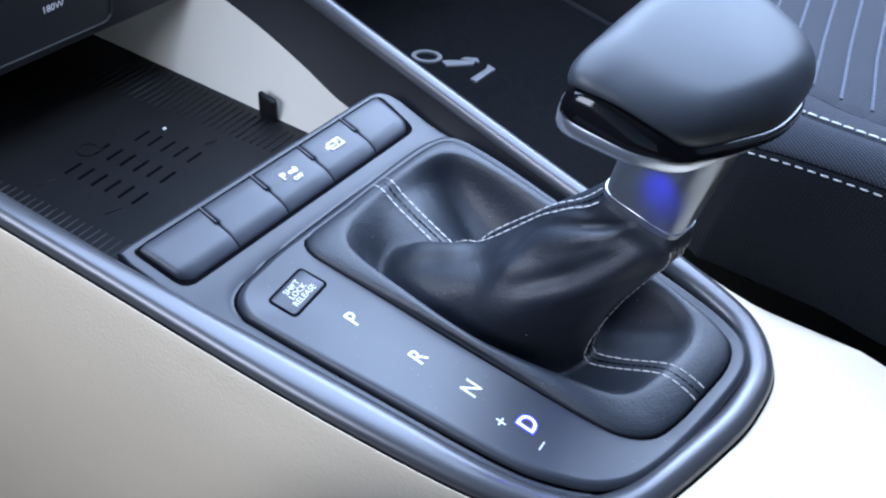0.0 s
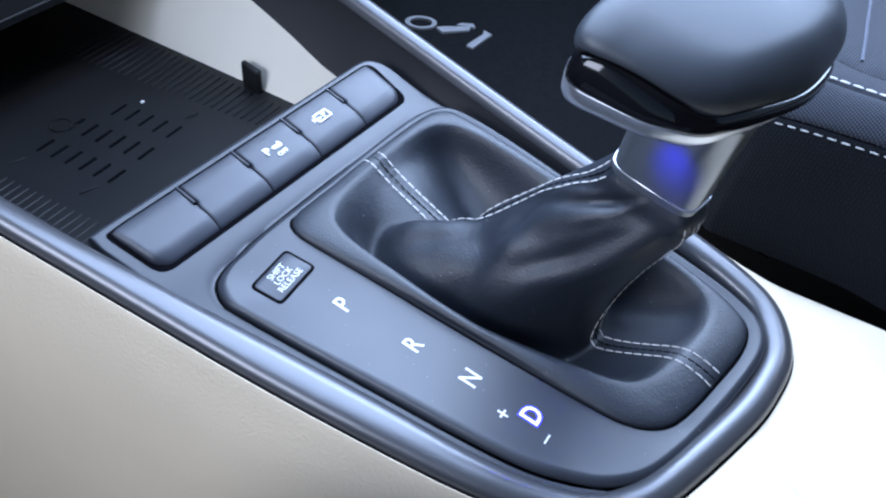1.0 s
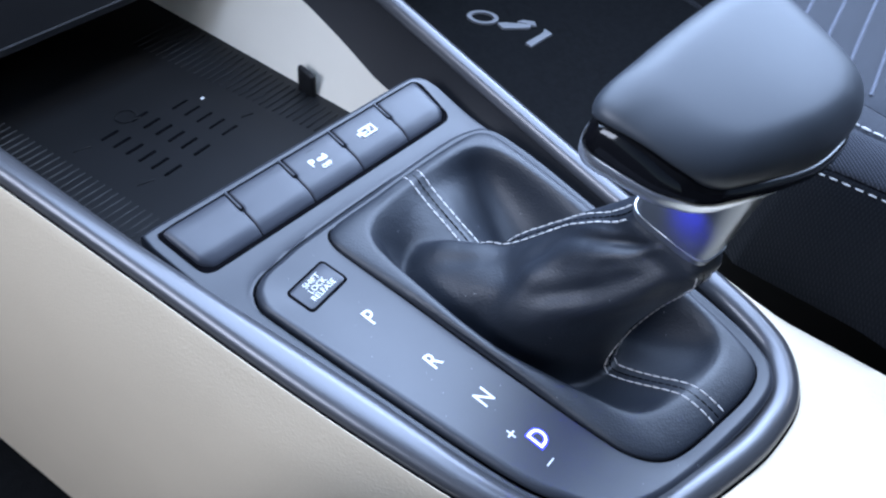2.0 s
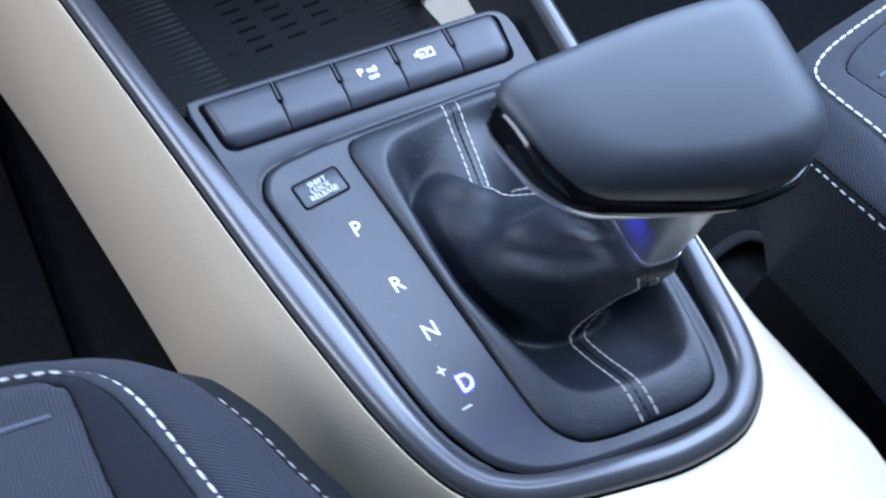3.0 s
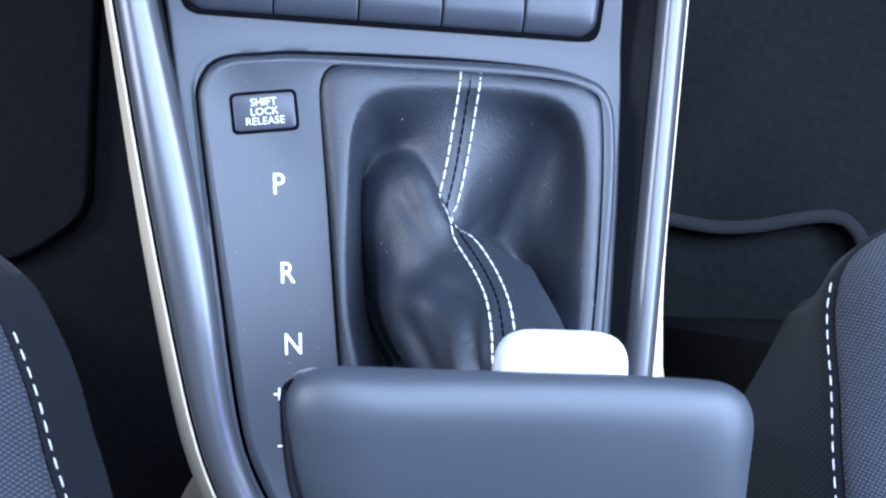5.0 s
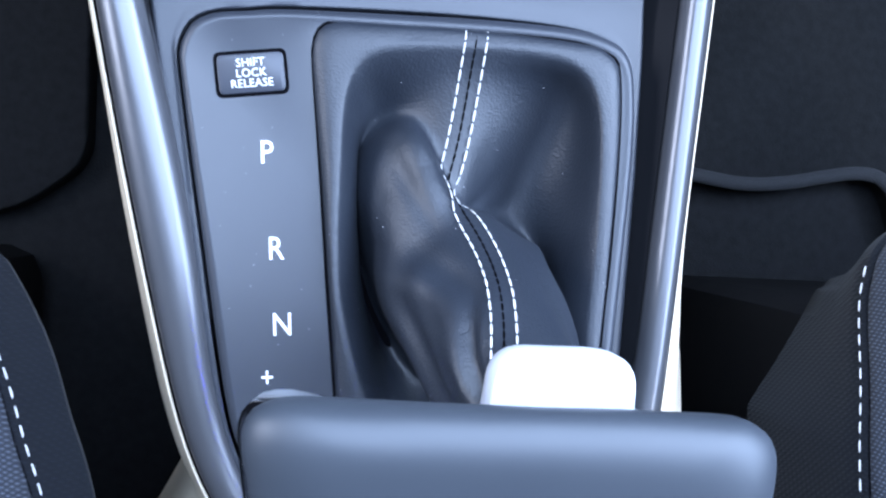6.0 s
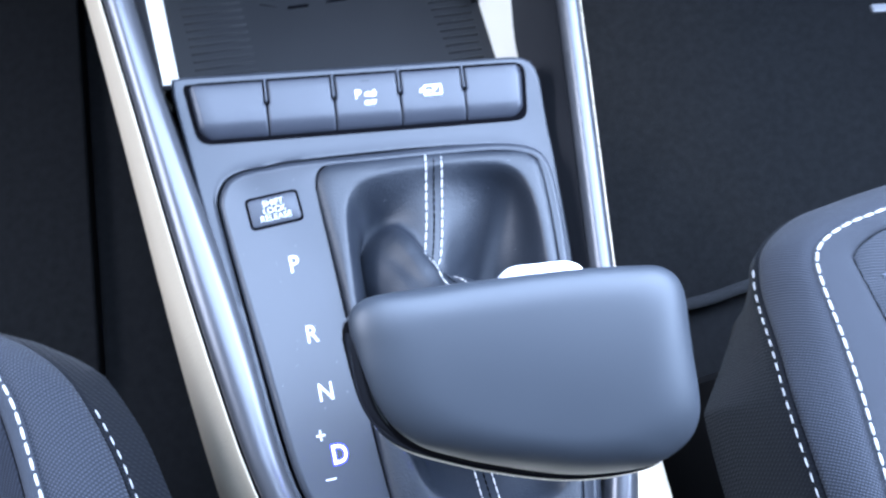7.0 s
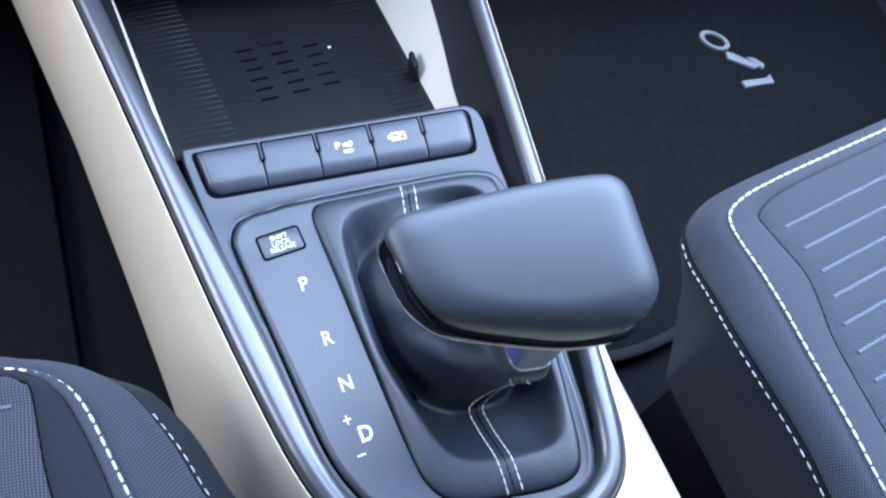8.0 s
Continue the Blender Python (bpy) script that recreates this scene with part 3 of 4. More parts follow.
part("lock_gap", slab(lock_outline(1.09, 0.69, 0.24), -0.3, 0.012, 0.01), GROOVE, console)
lock = part("shift_lock_button", slab(lock_outline(0.99, 0.59, 0.18), -0.3, 0.05, 0.05), BUTTON, console, "grey shift lock release button")
for i, word in enumerate(("SHIFT", "LOCK", "RELEASE")):
    o = turned([(0, 0.31 - 0.31 * i)], -4.33, 2.37)[0]
    text_part("word", word, 0.35, o[0], o[1], 0.054, WHITE, lock, 8, bold=-0.002, narrow=0.98)

# ---- gear lever ----
lever = thing("gear_lever", "automatic gear lever with black leather gaiter and T-shaped knob", "gear lever")
NB = 216
COLLAR_LOW = corner_rounded([(2.3, -8.3), (3.9, -8.5), (4.75, -5.1), (2.45, -5.25)], [0.5, 0.6, 0.7, 0.6], 6)
COLLAR_TOP = corner_rounded([(1.1, -8.7), (5.2, -9.0), (5.3, -5.2), (1.5, -5.3)], [0.8, 0.9, 0.8, 0.7], 6)
low_c, top_c = np.array((3.3, -6.75)), (3.3, -7.1)


def ellipse(c, rx, ry, p=2.2, lean=0.0):
    pts = []
    for k in range(NB):
        w = 2 * math.pi * k / NB
        cw, sw_ = math.cos(w), math.sin(w)
        r = (abs(cw) ** p + abs(sw_) ** p) ** (-1 / p)
        pts.append((c[0] + rx * r * cw, c[1] + ry * r * sw_))
    pts = np.array(pts)
    d = c[1] - pts[:, 1]
    pts[:, 0] += lean * np.where(d > 0, d, 0.12 * d)
    return pts


W = np.array([2 * math.pi * k / NB for k in range(NB)])


def around(*knots):
    """A value for every angle from (degrees, value) knots."""
    k = sorted(knots)
    return np.interp(np.degrees(W), [k[-1][0] - 360] + [q[0] for q in k] + [k[0][0] + 360], [k[-1][1]] + [q[1] for q in k] + [k[0][1]])


def soften(v, n=5):
    for _ in range(n):
        v = (np.roll(v, 1, 0) + 2 * v + np.roll(v, -1, 0)) / 4
    return v


eN = polar(BOOT_EDGE, HUB, NB)
BASE_C = (2.1, -3.9)
BASE = polar(spline([(3.3, -1.75), (2.55, -1.35), (2.0, -1.15), (1.62, -0.55), (1.35, 0.35), (0.95, 0.85), (0.35, 0.65), (-0.35, 0.05), (-0.85, -0.8), (-0.8, -2.3), (-0.2, -4.4), (0.75, -6.1), (1.7, -7.0),
                     (2.8, -7.2), (4.3, -6.9), (5.3, -5.7), (5.5, -4.3), (5.15, -3.1), (4.3, -2.3)], 6, True), BASE_C, NB)
BASE = soften(BASE, 3)
VALLEY = inset(BASE, BASE_C, -soften(around((0, 0.4), (60, 0.5), (84, 0.3), (93, 0.25), (102, 0.6), (116, 0.9), (130, 0.8), (150, 0.4), (270, 0.5)), 6)[:, None])
V_Z = soften(around((0, -2.5), (40, -2.6), (58, -2.3), (75, -1.0), (86, -0.15), (93, 0.1), (98, 0.0), (105, -0.5), (113, -1.2), (123, -1.7), (136, -2.2), (148, -2.4), (165, -2.5), (230, -2.5), (262, -1.7), (285, -1.6), (320, -2.5)), 4)
B_Z = soften(around((0, -1.9), (40, -0.9), (70, 0.2), (92, 0.28), (103, 0.55), (112, 0.48), (122, 0.1), (134, -0.6), (150, -1.5), (170, -2.0), (230, -2.2), (262, -1.5), (285, -1.4), (320, -2.2)), 4)
D_Z = soften(around((0, -1.3), (40, -1.35), (62, -1.4), (77, -0.55), (90, 0.06), (100, -0.3), (114, -0.85), (135, -1.2), (170, -1.5), (230, -1.2), (275, -0.2), (320, -1.1)), 4)
DEEP = soften(around((0, 1.3), (60, 1.5), (90, 2.0), (120, 1.55), (165, 1.3), (200, 1.25), (270, 1.4), (330, 1.3)), 8)[:, None]
cr = polar(COLLAR_LOW, low_c, NB)
RIDGE = polar(spline([(-1.35, 1.7), (-1.2, 2.45), (-0.6, 2.85), (0.4, 2.98), (1.8, 3.05), (3.6, 3.15), (5.1, 3.1), (5.85, 2.7), (6.15, 1.9), (6.28, 0), (6.28, -4.5), (6.1, -8.0), (5.75, -9.8), (5.1, -10.5),
                      (3.6, -10.55), (2.0, -10.3), (0.9, -10.0), (0.2, -9.3), (-0.2, -7.8), (-0.7, -5.5), (-1.15, -2.1)], 8, True), HUB, NB)
RIDGE = inset(soften(RIDGE, 2), HUB, -soften(around((0, 0.1), (60, 0.3), (90, 0.38), (150, 0.62), (180, 0.60), (230, 0.32), (255, 0.05), (290, 0.05), (320, 0.1)), 6)[:, None])
RISE = soften(around((0, 0.34), (60, 0.40), (90, 0.36), (140, 0.44), (180, 0.40), (270, 0.42)), 6)
RINGS = [
    lift(at_height(eN, -0.02)), lift(at_height(inset(eN, HUB, 0.05), 0.13)), lift(at_height(eN * 0.78 + RIDGE * 0.22, 0.27)), lift(at_height(eN * 0.4 + RIDGE * 0.6, RISE * 0.95)),
    lift(at_height(RIDGE, RISE)), lift(at_height(inset(RIDGE, HUB, 0.40), RISE - 0.22)), lift(at_height(inset(RIDGE, HUB, DEEP * 0.72), D_Z)),
    at_height(VALLEY, V_Z), at_height(BASE, B_Z),
    at_height(soften(ellipse((2.45, -4.3), 2.6, 2.85, lean=0.33), 2), soften(around((0, 0.7), (90, 1.2), (180, 0.9), (270, 0.2)), 8)),
    at_height(ellipse((2.95, -5.2), 2.2, 2.55, lean=0.24), soften(around((0, 2.7), (90, 2.75), (180, 2.6), (270, 2.7)), 8)),
    at_height(ellipse((3.28, -6.1), 1.85, 2.3, lean=0.10), soften(around((0, 4.6), (90, 4.35), (180, 4.5), (270, 4.6)), 8)),
    at_height(cr + (cr - low_c) * 0.14, 5.8), at_height(cr, 6.4),
]
SUB = 6
BOOT = np.array([spline([r[k] for r in RINGS], SUB) for k in range(NB)])  # angle, ring, xyz
for _ in range(9):
    BOOT[:, 17:34] = (BOOT[:, 16:33] + 2 * BOOT[:, 17:34] + BOOT[:, 18:35]) / 4
for _ in range(9):
    BOOT[:, 27:-8] = (BOOT[:, 26:-9] + 2 * BOOT[:, 27:-8] + BOOT[:, 28:-7]) / 4
    BOOT[:, 20:-8] = (np.roll(BOOT, 1, 0) + 2 * BOOT + np.roll(BOOT, -1, 0))[:, 20:-8] / 4


def fold(angle, ring, width_a, width_r, height, slant=0.0):
    """A crease or ridge in the gaiter."""
    rr = np.arange(BOOT.shape[1]) / SUB
    da = (W[:, None] - radians(angle) - slant * (rr[None, :] - ring) + math.pi) % (2 * math.pi) - math.pi
    return height * np.exp(-(da / width_a) ** 2 - ((rr[None, :] - ring) / width_r) ** 2)


def surface_normals(grid):
    da = np.roll(grid, -1, 0) - np.roll(grid, 1, 0)
    dr = np.gradient(grid, axis=1)
    n = np.cross(da, dr)
    return n / (np.linalg.norm(n, axis=2, keepdims=True) + 1e-9)


relief = (fold(165, 11.75, 0.75, 0.22, -0.16) + fold(160, 12.35, 0.9, 0.3, 0.07) + fold(114, 10.9, 0.22, 0.6, 0.10, 0.2) + fold(136, 11.3, 0.15, 0.7, -0.22, 0.5) + fold(158, 11.3, 0.24, 0.8, 0.18, 0.4)
          + fold(128, 10.0, 0.20, 0.7, -0.22, -0.3) + fold(152, 9.6, 0.24, 0.8, 0.20, -0.3) + fold(180, 10.4, 0.20, 0.9, -0.18, 0.3)
          + fold(205, 10.4, 0.30, 0.9, 0.20, 0.35) + fold(140, 8.6, 0.16, 0.6, 0.14, 0.0) + fold(118, 8.4, 0.09, 0.6, -0.14, 0.0)
          + fold(55, 8.6, 0.26, 0.8, -0.10, 0.1) + fold(30, 10.2, 0.26, 0.9, 0.16, -0.3) + fold(330, 10.2, 0.24, 0.9, -0.14, 0.2)
          + fold(230, 11.3, 0.22, 0.7, -0.12, 0.3) + fold(80, 7.6, 0.08, 0.7, -0.14, 0.25) + fold(66, 8.2, 0.09, 0.7, 0.07, 0.25))
relief += fold(112, 8.7, 0.30, 0.20, 0.10, 0.0) + fold(128, 9.3, 0.35, 0.20, -0.13, 0.0) + fold(140, 9.8, 0.30, 0.25, 0.12, 0.0) + fold(70, 7.4, 0.12, 0.4, -0.07, 0.5) + fold(40, 9.0, 0.12, 0.35, 0.16, 0.0)
creases = random.Random(11)
for _ in range(26):
    relief += fold(creases.uniform(60, 250), creases.uniform(8.2, 11.6), creases.uniform(0.08, 0.26), creases.uniform(0.22, 0.5), creases.choice((-1, 1)) * creases.uniform(0.015, 0.04), creases.uniform(-0.5, 0.5))
BOOT = BOOT + surface_normals(BOOT) * relief[:, :, None]
BOOT_N = surface_normals(BOOT)
part("gaiter", loft([BOOT[:, j] for j in range(BOOT.shape[1])]), LEATHER, lever, "creased black leather gaiter", angle=80)


def seam(rows, offset):
    """A curve on the gaiter: rows of (ring, angle), shifted sideways by offset."""
    cur = spline(rows, 14)
    pts, nor = [], []
    for r, a in cur:
        j = min(BOOT.shape[1] - 1.001, max(0, r * SUB))
        k = (a % 360) / 360 * NB
        j0, k0 = int(j), int(k) % NB
        fj, fk = j - j0, k - int(k)
        k1 = (k0 + 1) % NB
        mixg = lambda g: (g[k0, j0] * (1 - fk) + g[k1, j0] * fk) * (1 - fj) + (g[k0, j0 + 1] * (1 - fk) + g[k1, j0 + 1] * fk) * fj  # noqa: E731
        pts.append(mixg(BOOT))
        nor.append(mixg(BOOT_N))
    pts, nor = np.array(pts), np.array(nor)
    if nor[0][2] < 0:
        nor = -nor
    eased = pts.copy()
    for _ in range(36):  # the thread rounds the sharp turns but never sinks into the leather
        eased[1:-1] = (eased[:-2] + 2 * eased[1:-1] + eased[2:]) / 4
    sink = np.minimum(0, ((eased - pts) * nor).sum(1, keepdims=True))
    pts = eased - sink * nor
    t = np.gradient(pts, axis=0)
    side = np.cross(t, nor)
    side /= np.linalg.norm(side, axis=1, keepdims=True) + 1e-9
    return pts + side * offset, nor


FRONT_SEAM = [(1, 88.7), (3, 88.8), (6, 90), (7, 94), (8, 95.5), (9, 94), (10, 93.5), (11, 100), (12, 108), (12.9, 113)]
REAR_SEAM = [(1, 274), (3, 274), (6, 275), (7, 279), (8, 280), (9, 277), (10, 272), (11, 262), (12, 250), (12.6, 247)]
for rows in (FRONT_SEAM, REAR_SEAM):
    for off in (-0.33, 0.33):
        p, q = seam(rows, off)
        part("stitching", stitches(p, q, 0.36, 0.06, 0.032, 0.012), THREAD, lever, "pale double stitching", kind="stuff")
    p, q = seam(rows, 0)
    part("seam_line", stitches(p, q, 0.30, 0.02, 0.035, -0.01), GROOVE, lever, kind="stuff")

# collar under the knob
cl, ct = polar(COLLAR_LOW, low_c, 96), polar(COLLAR_TOP, top_c, 96)
rings = [at_height(scaled(cl, low_c, 0.99), 6.1)]
for f in (0.0, 0.04, 0.2, 0.4, 0.6, 0.8, 1.0):
    g = f * f * 0.4 + f * 0.6
    rings.append(at_height(cl * (1 - g) + ct * g, 6.2 + f * 6.0))
collar = part("collar", loft(rings), SATIN, lever, "satin silver collar below the knob")

rings = [at_height(inset(cl, low_c, -o), z) for o, z in ((0.0, 6.60), (0.05, 6.62), (0.07, 6.66), (0.05, 6.70), (0.0, 6.72))]
part("collar_bead", loft(rings), CHROME, collar, "thin bright bead")

# knob: a leather shell over a piano black band and a chrome plate
KC = np.array((1.7, -7.0))
KN = 192
KNOB_RIM = polar(spline([(-2.90, -5.2), (-2.80, -4.85), (-2.5, -4.6), (-1.7, -4.47), (1.5, -4.45), (4.6, -4.48), (5.45, -4.62), (5.88, -5.1), (6.0, -6.2), (6.1, -8.0), (5.88, -8.8), (5.3, -9.28),
                         (4.4, -9.55), (2.6, -9.5), (0.7, -9.06), (-1.0, -8.5), (-1.72, -8.15), (-2.22, -7.7), (-2.58, -7.1), (-2.76, -6.4), (-2.87, -5.6)], 8, True), KC, KN)
ANG = np.degrees(np.arctan2(KNOB_RIM[:, 1] - KC[1], KNOB_RIM[:, 0] - KC[0])) % 360


def by_angle(*knots):
    """A smooth value for every angle round the knob from (degrees, value) knots."""
    k = sorted(knots)
    v = np.interp(ANG, [k[-1][0] - 360] + [q[0] for q in k] + [k[0][0] + 360], [k[-1][1]] + [q[1] for q in k] + [k[0][1]])
    return soften(v, 4)


def knob_base(ring):
    """Height of the joint between the chrome plate and the black band."""
    flat = np.clip((-1.2 - ring[:, 0]) / 1.4, 0, 1) * np.clip(ring[:, 1] + 7.6, 0, None)
    return 12.60 - 0.075 * (ring[:, 0] + 2.0) + 0.25 * (ring[:, 1] + 7.7) + 0.10 * np.exp(-((ring[:, 0] - 0.5) / 2.5) ** 2) - 0.235 * flat


# the band stands highest on the driver's end, runs thin along the rear and fades at the passenger's end and the front
BAND_UP = by_angle((0, 0.10), (40, -0.25), (115, -0.3), (139, -0.2), (144, 0.25), (148, 0.42), (152, 0.66), (156, 0.95), (161, 1.0), (168, 0.96), (176, 0.86), (186, 0.64), (194, 0.44), (206, 0.42), (225, 0.42), (270, 0.40), (320, 0.42), (335, 0.40), (350, 0.2))
BAND_IN = by_angle((0, 0.12), (40, 0.6), (115, 0.9), (137, 0.8), (143, 0.25), (147, 0.10), (152, 0.14), (157, 0.24), (165, 0.28), (180, 0.30), (192, 0.22), (204, 0.10), (225, 0.04), (270, 0.03), (330, 0.05))[:, None]
SHELL_IN = by_angle((0, 0.20), (40, 0.05), (60, 0.0), (115, 0.0), (138, 0.0), (146, -0.04), (152, 0.0), (158, 0.12), (165, 0.18), (172, 0.22), (180, 0.27), (195, 0.24), (206, 0.17), (225, 0.12), (270, 0.10), (315, 0.10), (335, 0.12))[:, None]
SHELL_Z = by_angle((0, 13.5), (30, 14.0), (48, 14.2), (90, 14.2), (125, 14.05), (140, 13.85), (150, 13.75), (160, 13.8), (170, 13.80), (180, 13.62), (195, 13.25), (210, 13.02), (240, 12.80), (270, 12.50), (310, 12.45), (335, 12.9))
band_low = inset(KNOB_RIM, KC, by_angle((0, 0.05), (40, 0.6), (120, 0.95), (143, 0.9), (148, 0.4), (152, 0.05), (330, 0.05))[:, None])
band_top = inset(KNOB_RIM, KC, BAND_IN)
z_low, z_top = knob_base(KNOB_RIM), knob_base(KNOB_RIM) + BAND_UP
shell = inset(KNOB_RIM, KC, SHELL_IN)
rings = [at_height(scaled(band_top, KC, 0.6), z_low - 0.3), at_height(inset(band_top, KC, 0.20), z_top - 0.14), at_height(inset(band_top, KC, 0.13), z_top - 0.02)]
for f in (0.08, 0.2, 0.35, 0.5, 0.65, 0.8, 0.92):
    g = math.sin(f * math.pi / 2)
    rings.append(at_height(inset(band_top, KC, 0.12) * (1 - g) + shell * g, z_top * (1 - f) + SHELL_Z * f))
for f in (1.0, 0.997, 0.99, 0.98, 0.965, 0.945, 0.92, 0.89, 0.855, 0.82, 0.78, 0.73, 0.67, 0.6, 0.5, 0.4, 0.3, 0.2, 0.1, 0.02):
    ring = scaled(shell, KC, f)
    x, y = ring[:, 0] - 1.7, ring[:, 1] + 7.0
    dome = 14.40 + 0.265 * y + 0.015 * x - 0.011 * x * x - 0.025 * y * y
    edge = (1 - max(0.0, 1 - (1 - f) / 0.38) ** 2.3) ** (1 / 2.1)
    rings.append(at_height(ring, SHELL_Z + (dome - SHELL_Z) * edge))
knob = part("knob", loft(rings, cap_first=True, cap_last=True), KNOBSKIN, lever, "smooth black leather gear knob", angle=60)
rings = []
for f, o in ((-0.25, -0.25), (-0.03, -0.02), (0.03, 0.06), (0.12, 0.11), (0.25, 0.125), (0.45, 0.11), (0.62, 0.09), (0.75, 0.065), (0.85, 0.03), (0.93, -0.02), (0.98, -0.09), (1.0, -0.17), (0.9, -0.26)):
    g = min(1.0, max(0.0, f)) ** 1.35
    rings.append(at_height(inset(band_low * (1 - g) + band_top * g, KC, -o), z_low * (1 - f) + z_top * f))
part("gloss_strip", loft(rings, cap_first=True), GLOSS, knob, "piano black band round the knob's edge", angle=50)
TUCK = by_angle((0, 0.30), (40, 0.8), (120, 0.9), (140, 0.75), (147, 0.20), (151, 0.04), (158, 0.07), (168, 0.12), (195, 0.12), (225, 0.10), (260, 0.12), (300, 0.20), (335, 0.30))[:, None]
DEPTH = by_angle((0, 0.25), (90, 0.25), (140, 0.6), (150, 0.62), (190, 0.56), (215, 0.44), (250, 0.40), (290, 0.30), (330, 0.2))
LIP = by_angle((0, 0.0), (140, 0.0), (146, 0.30), (150, 0.34), (154, 0.16), (160, 0.0))
rings = [at_height(inset(KNOB_RIM, KC, TUCK - o), z_low + LIP * (1 + h) + h * DEPTH) for o, h in ((-0.10, 0.02), (0.0, 0.02), (0.05, -0.03), (0.07, -0.10), (0.065, -0.22), (0.04, -0.5), (0.0, -0.75), (-0.08, -0.92), (-0.22, -1.02), (-0.5, -1.1), (-1.3, -1.2))]
part("chrome_trim", loft(rings, cap_last=True), CHROME, knob, "bright chrome plate under the knob", angle=50)
rel = corner_rounded([(1.2, -6.2), (4.1, -6.2), (3.9, -3.8), (1.35, -3.8)], [0.3, 0.3, 0.75, 0.65], 7)
rc = np.array((2.65, -5.2))
part("release_button", loft([np.column_stack([scaled(rel, rc, f), 12.25 + h + 0.30 * (scaled(rel, rc, f)[:, 1] + 4.6)]) for f, h in ((0.9, -1.0), (0.97, -0.85), (1, -0.45), (1, 0.0), (0.97, 0.12), (0.9, 0.17), (0.6, 0.19))], cap_first=True, cap_last=True),
     SILVER, knob, "bright silver release button at the knob's front")

# dust on the plate and the gaiter
rng = random.Random(7)
bm = bmesh.new()
for _ in range(26):
    a, f = rng.uniform(1.9, 4.6), rng.uniform(0.12, 0.9)
    k = int(a / (2 * math.pi) * 240) % 240
    p = oP[k] * (1 - f) + oE[k] * f
    rounded_box(p[0], p[1], 0.012 + 0.075 * max(0, p[0] - 0.5), rng.uniform(0.02, 0.035), rng.uniform(0.015, 0.03), 0.012, 0, 1, pose(0, 0, 0, 0, 0, rng.uniform(0, 180)), bm)
part("dust", bm, DUST, console, "pale specks of dust", smooth=False, kind="stuff")
bm = bmesh.new()
for _ in range(40):
    p = BOOT[rng.randrange(NB), rng.randrange(12, BOOT.shape[1] - 12)]
    rounded_box(p[0], p[1], p[2], rng.uniform(0.02, 0.04), rng.uniform(0.015, 0.03), 0.03, 0, 1, pose(0, 0, 0, 0, 0, rng.uniform(0, 180)), bm)
part("dust", bm, DUST, lever, "pale specks of dust", smooth=False, kind="stuff")

# ---- dashboard foot ----
dash = thing("dashboard_foot", "black lower dashboard with a power socket cover above the tray", "dashboard")
face = corner_rounded([(-16, -1.3), (14, -1.3), (14, 24), (-16, 24)], 0.8, 5)
bm = bmesh.new()
loft([[(x, 21.6 + d, z) for x, z in face] for d in (14, 0.3, 0.0)] + [[(x * 0.99, 21.6 - 0.05, z * 0.99 - 0.05) for x, z in face]], cap_last=True, bm=bm)
part("panel", bm, DASHBLACK, dash, "matt black plastic panel")


def cover(r0, d):
    pts = corner_rounded([(-13, -0.95 + r0), (2.4 - r0, -0.95 + r0), (2.4 - r0, 9 - r0), (-13, 9 - r0)], 0.7, 6)
    return [(x, 21.55 - d, z) for x, z in pts]


part("socket_cover", loft([cover(0, -0.2), cover(0, 0.10), cover(0.05, 0.16), cover(0.12, 0.16), cover(0.14, 0.08)], cap_last=True), DASHBLACK, dash, "smooth black socket cover")
text_part("rating_text", "180W", 0.50, 0, 0, 0, WHITE, dash, narrow=0.92, tilt=pose(-0.0085, 0.2142, 0.0115, 90, 0, 0), label="white printed rating 180W")

# ---- seats ----
def ribbon(a, b, profile):
    """A strip between two curves; profile holds (way across, rise)."""
    t = np.gradient(a, axis=0)
    n = np.cross(t, b - a)
    n /= np.linalg.norm(n, axis=1, keepdims=True) + 1e-9
    n *= np.where(n[:, 2:3] < 0, -1, 1)
    return loft([a + (b - a) * f + n * h for f, h in profile], closed=False)


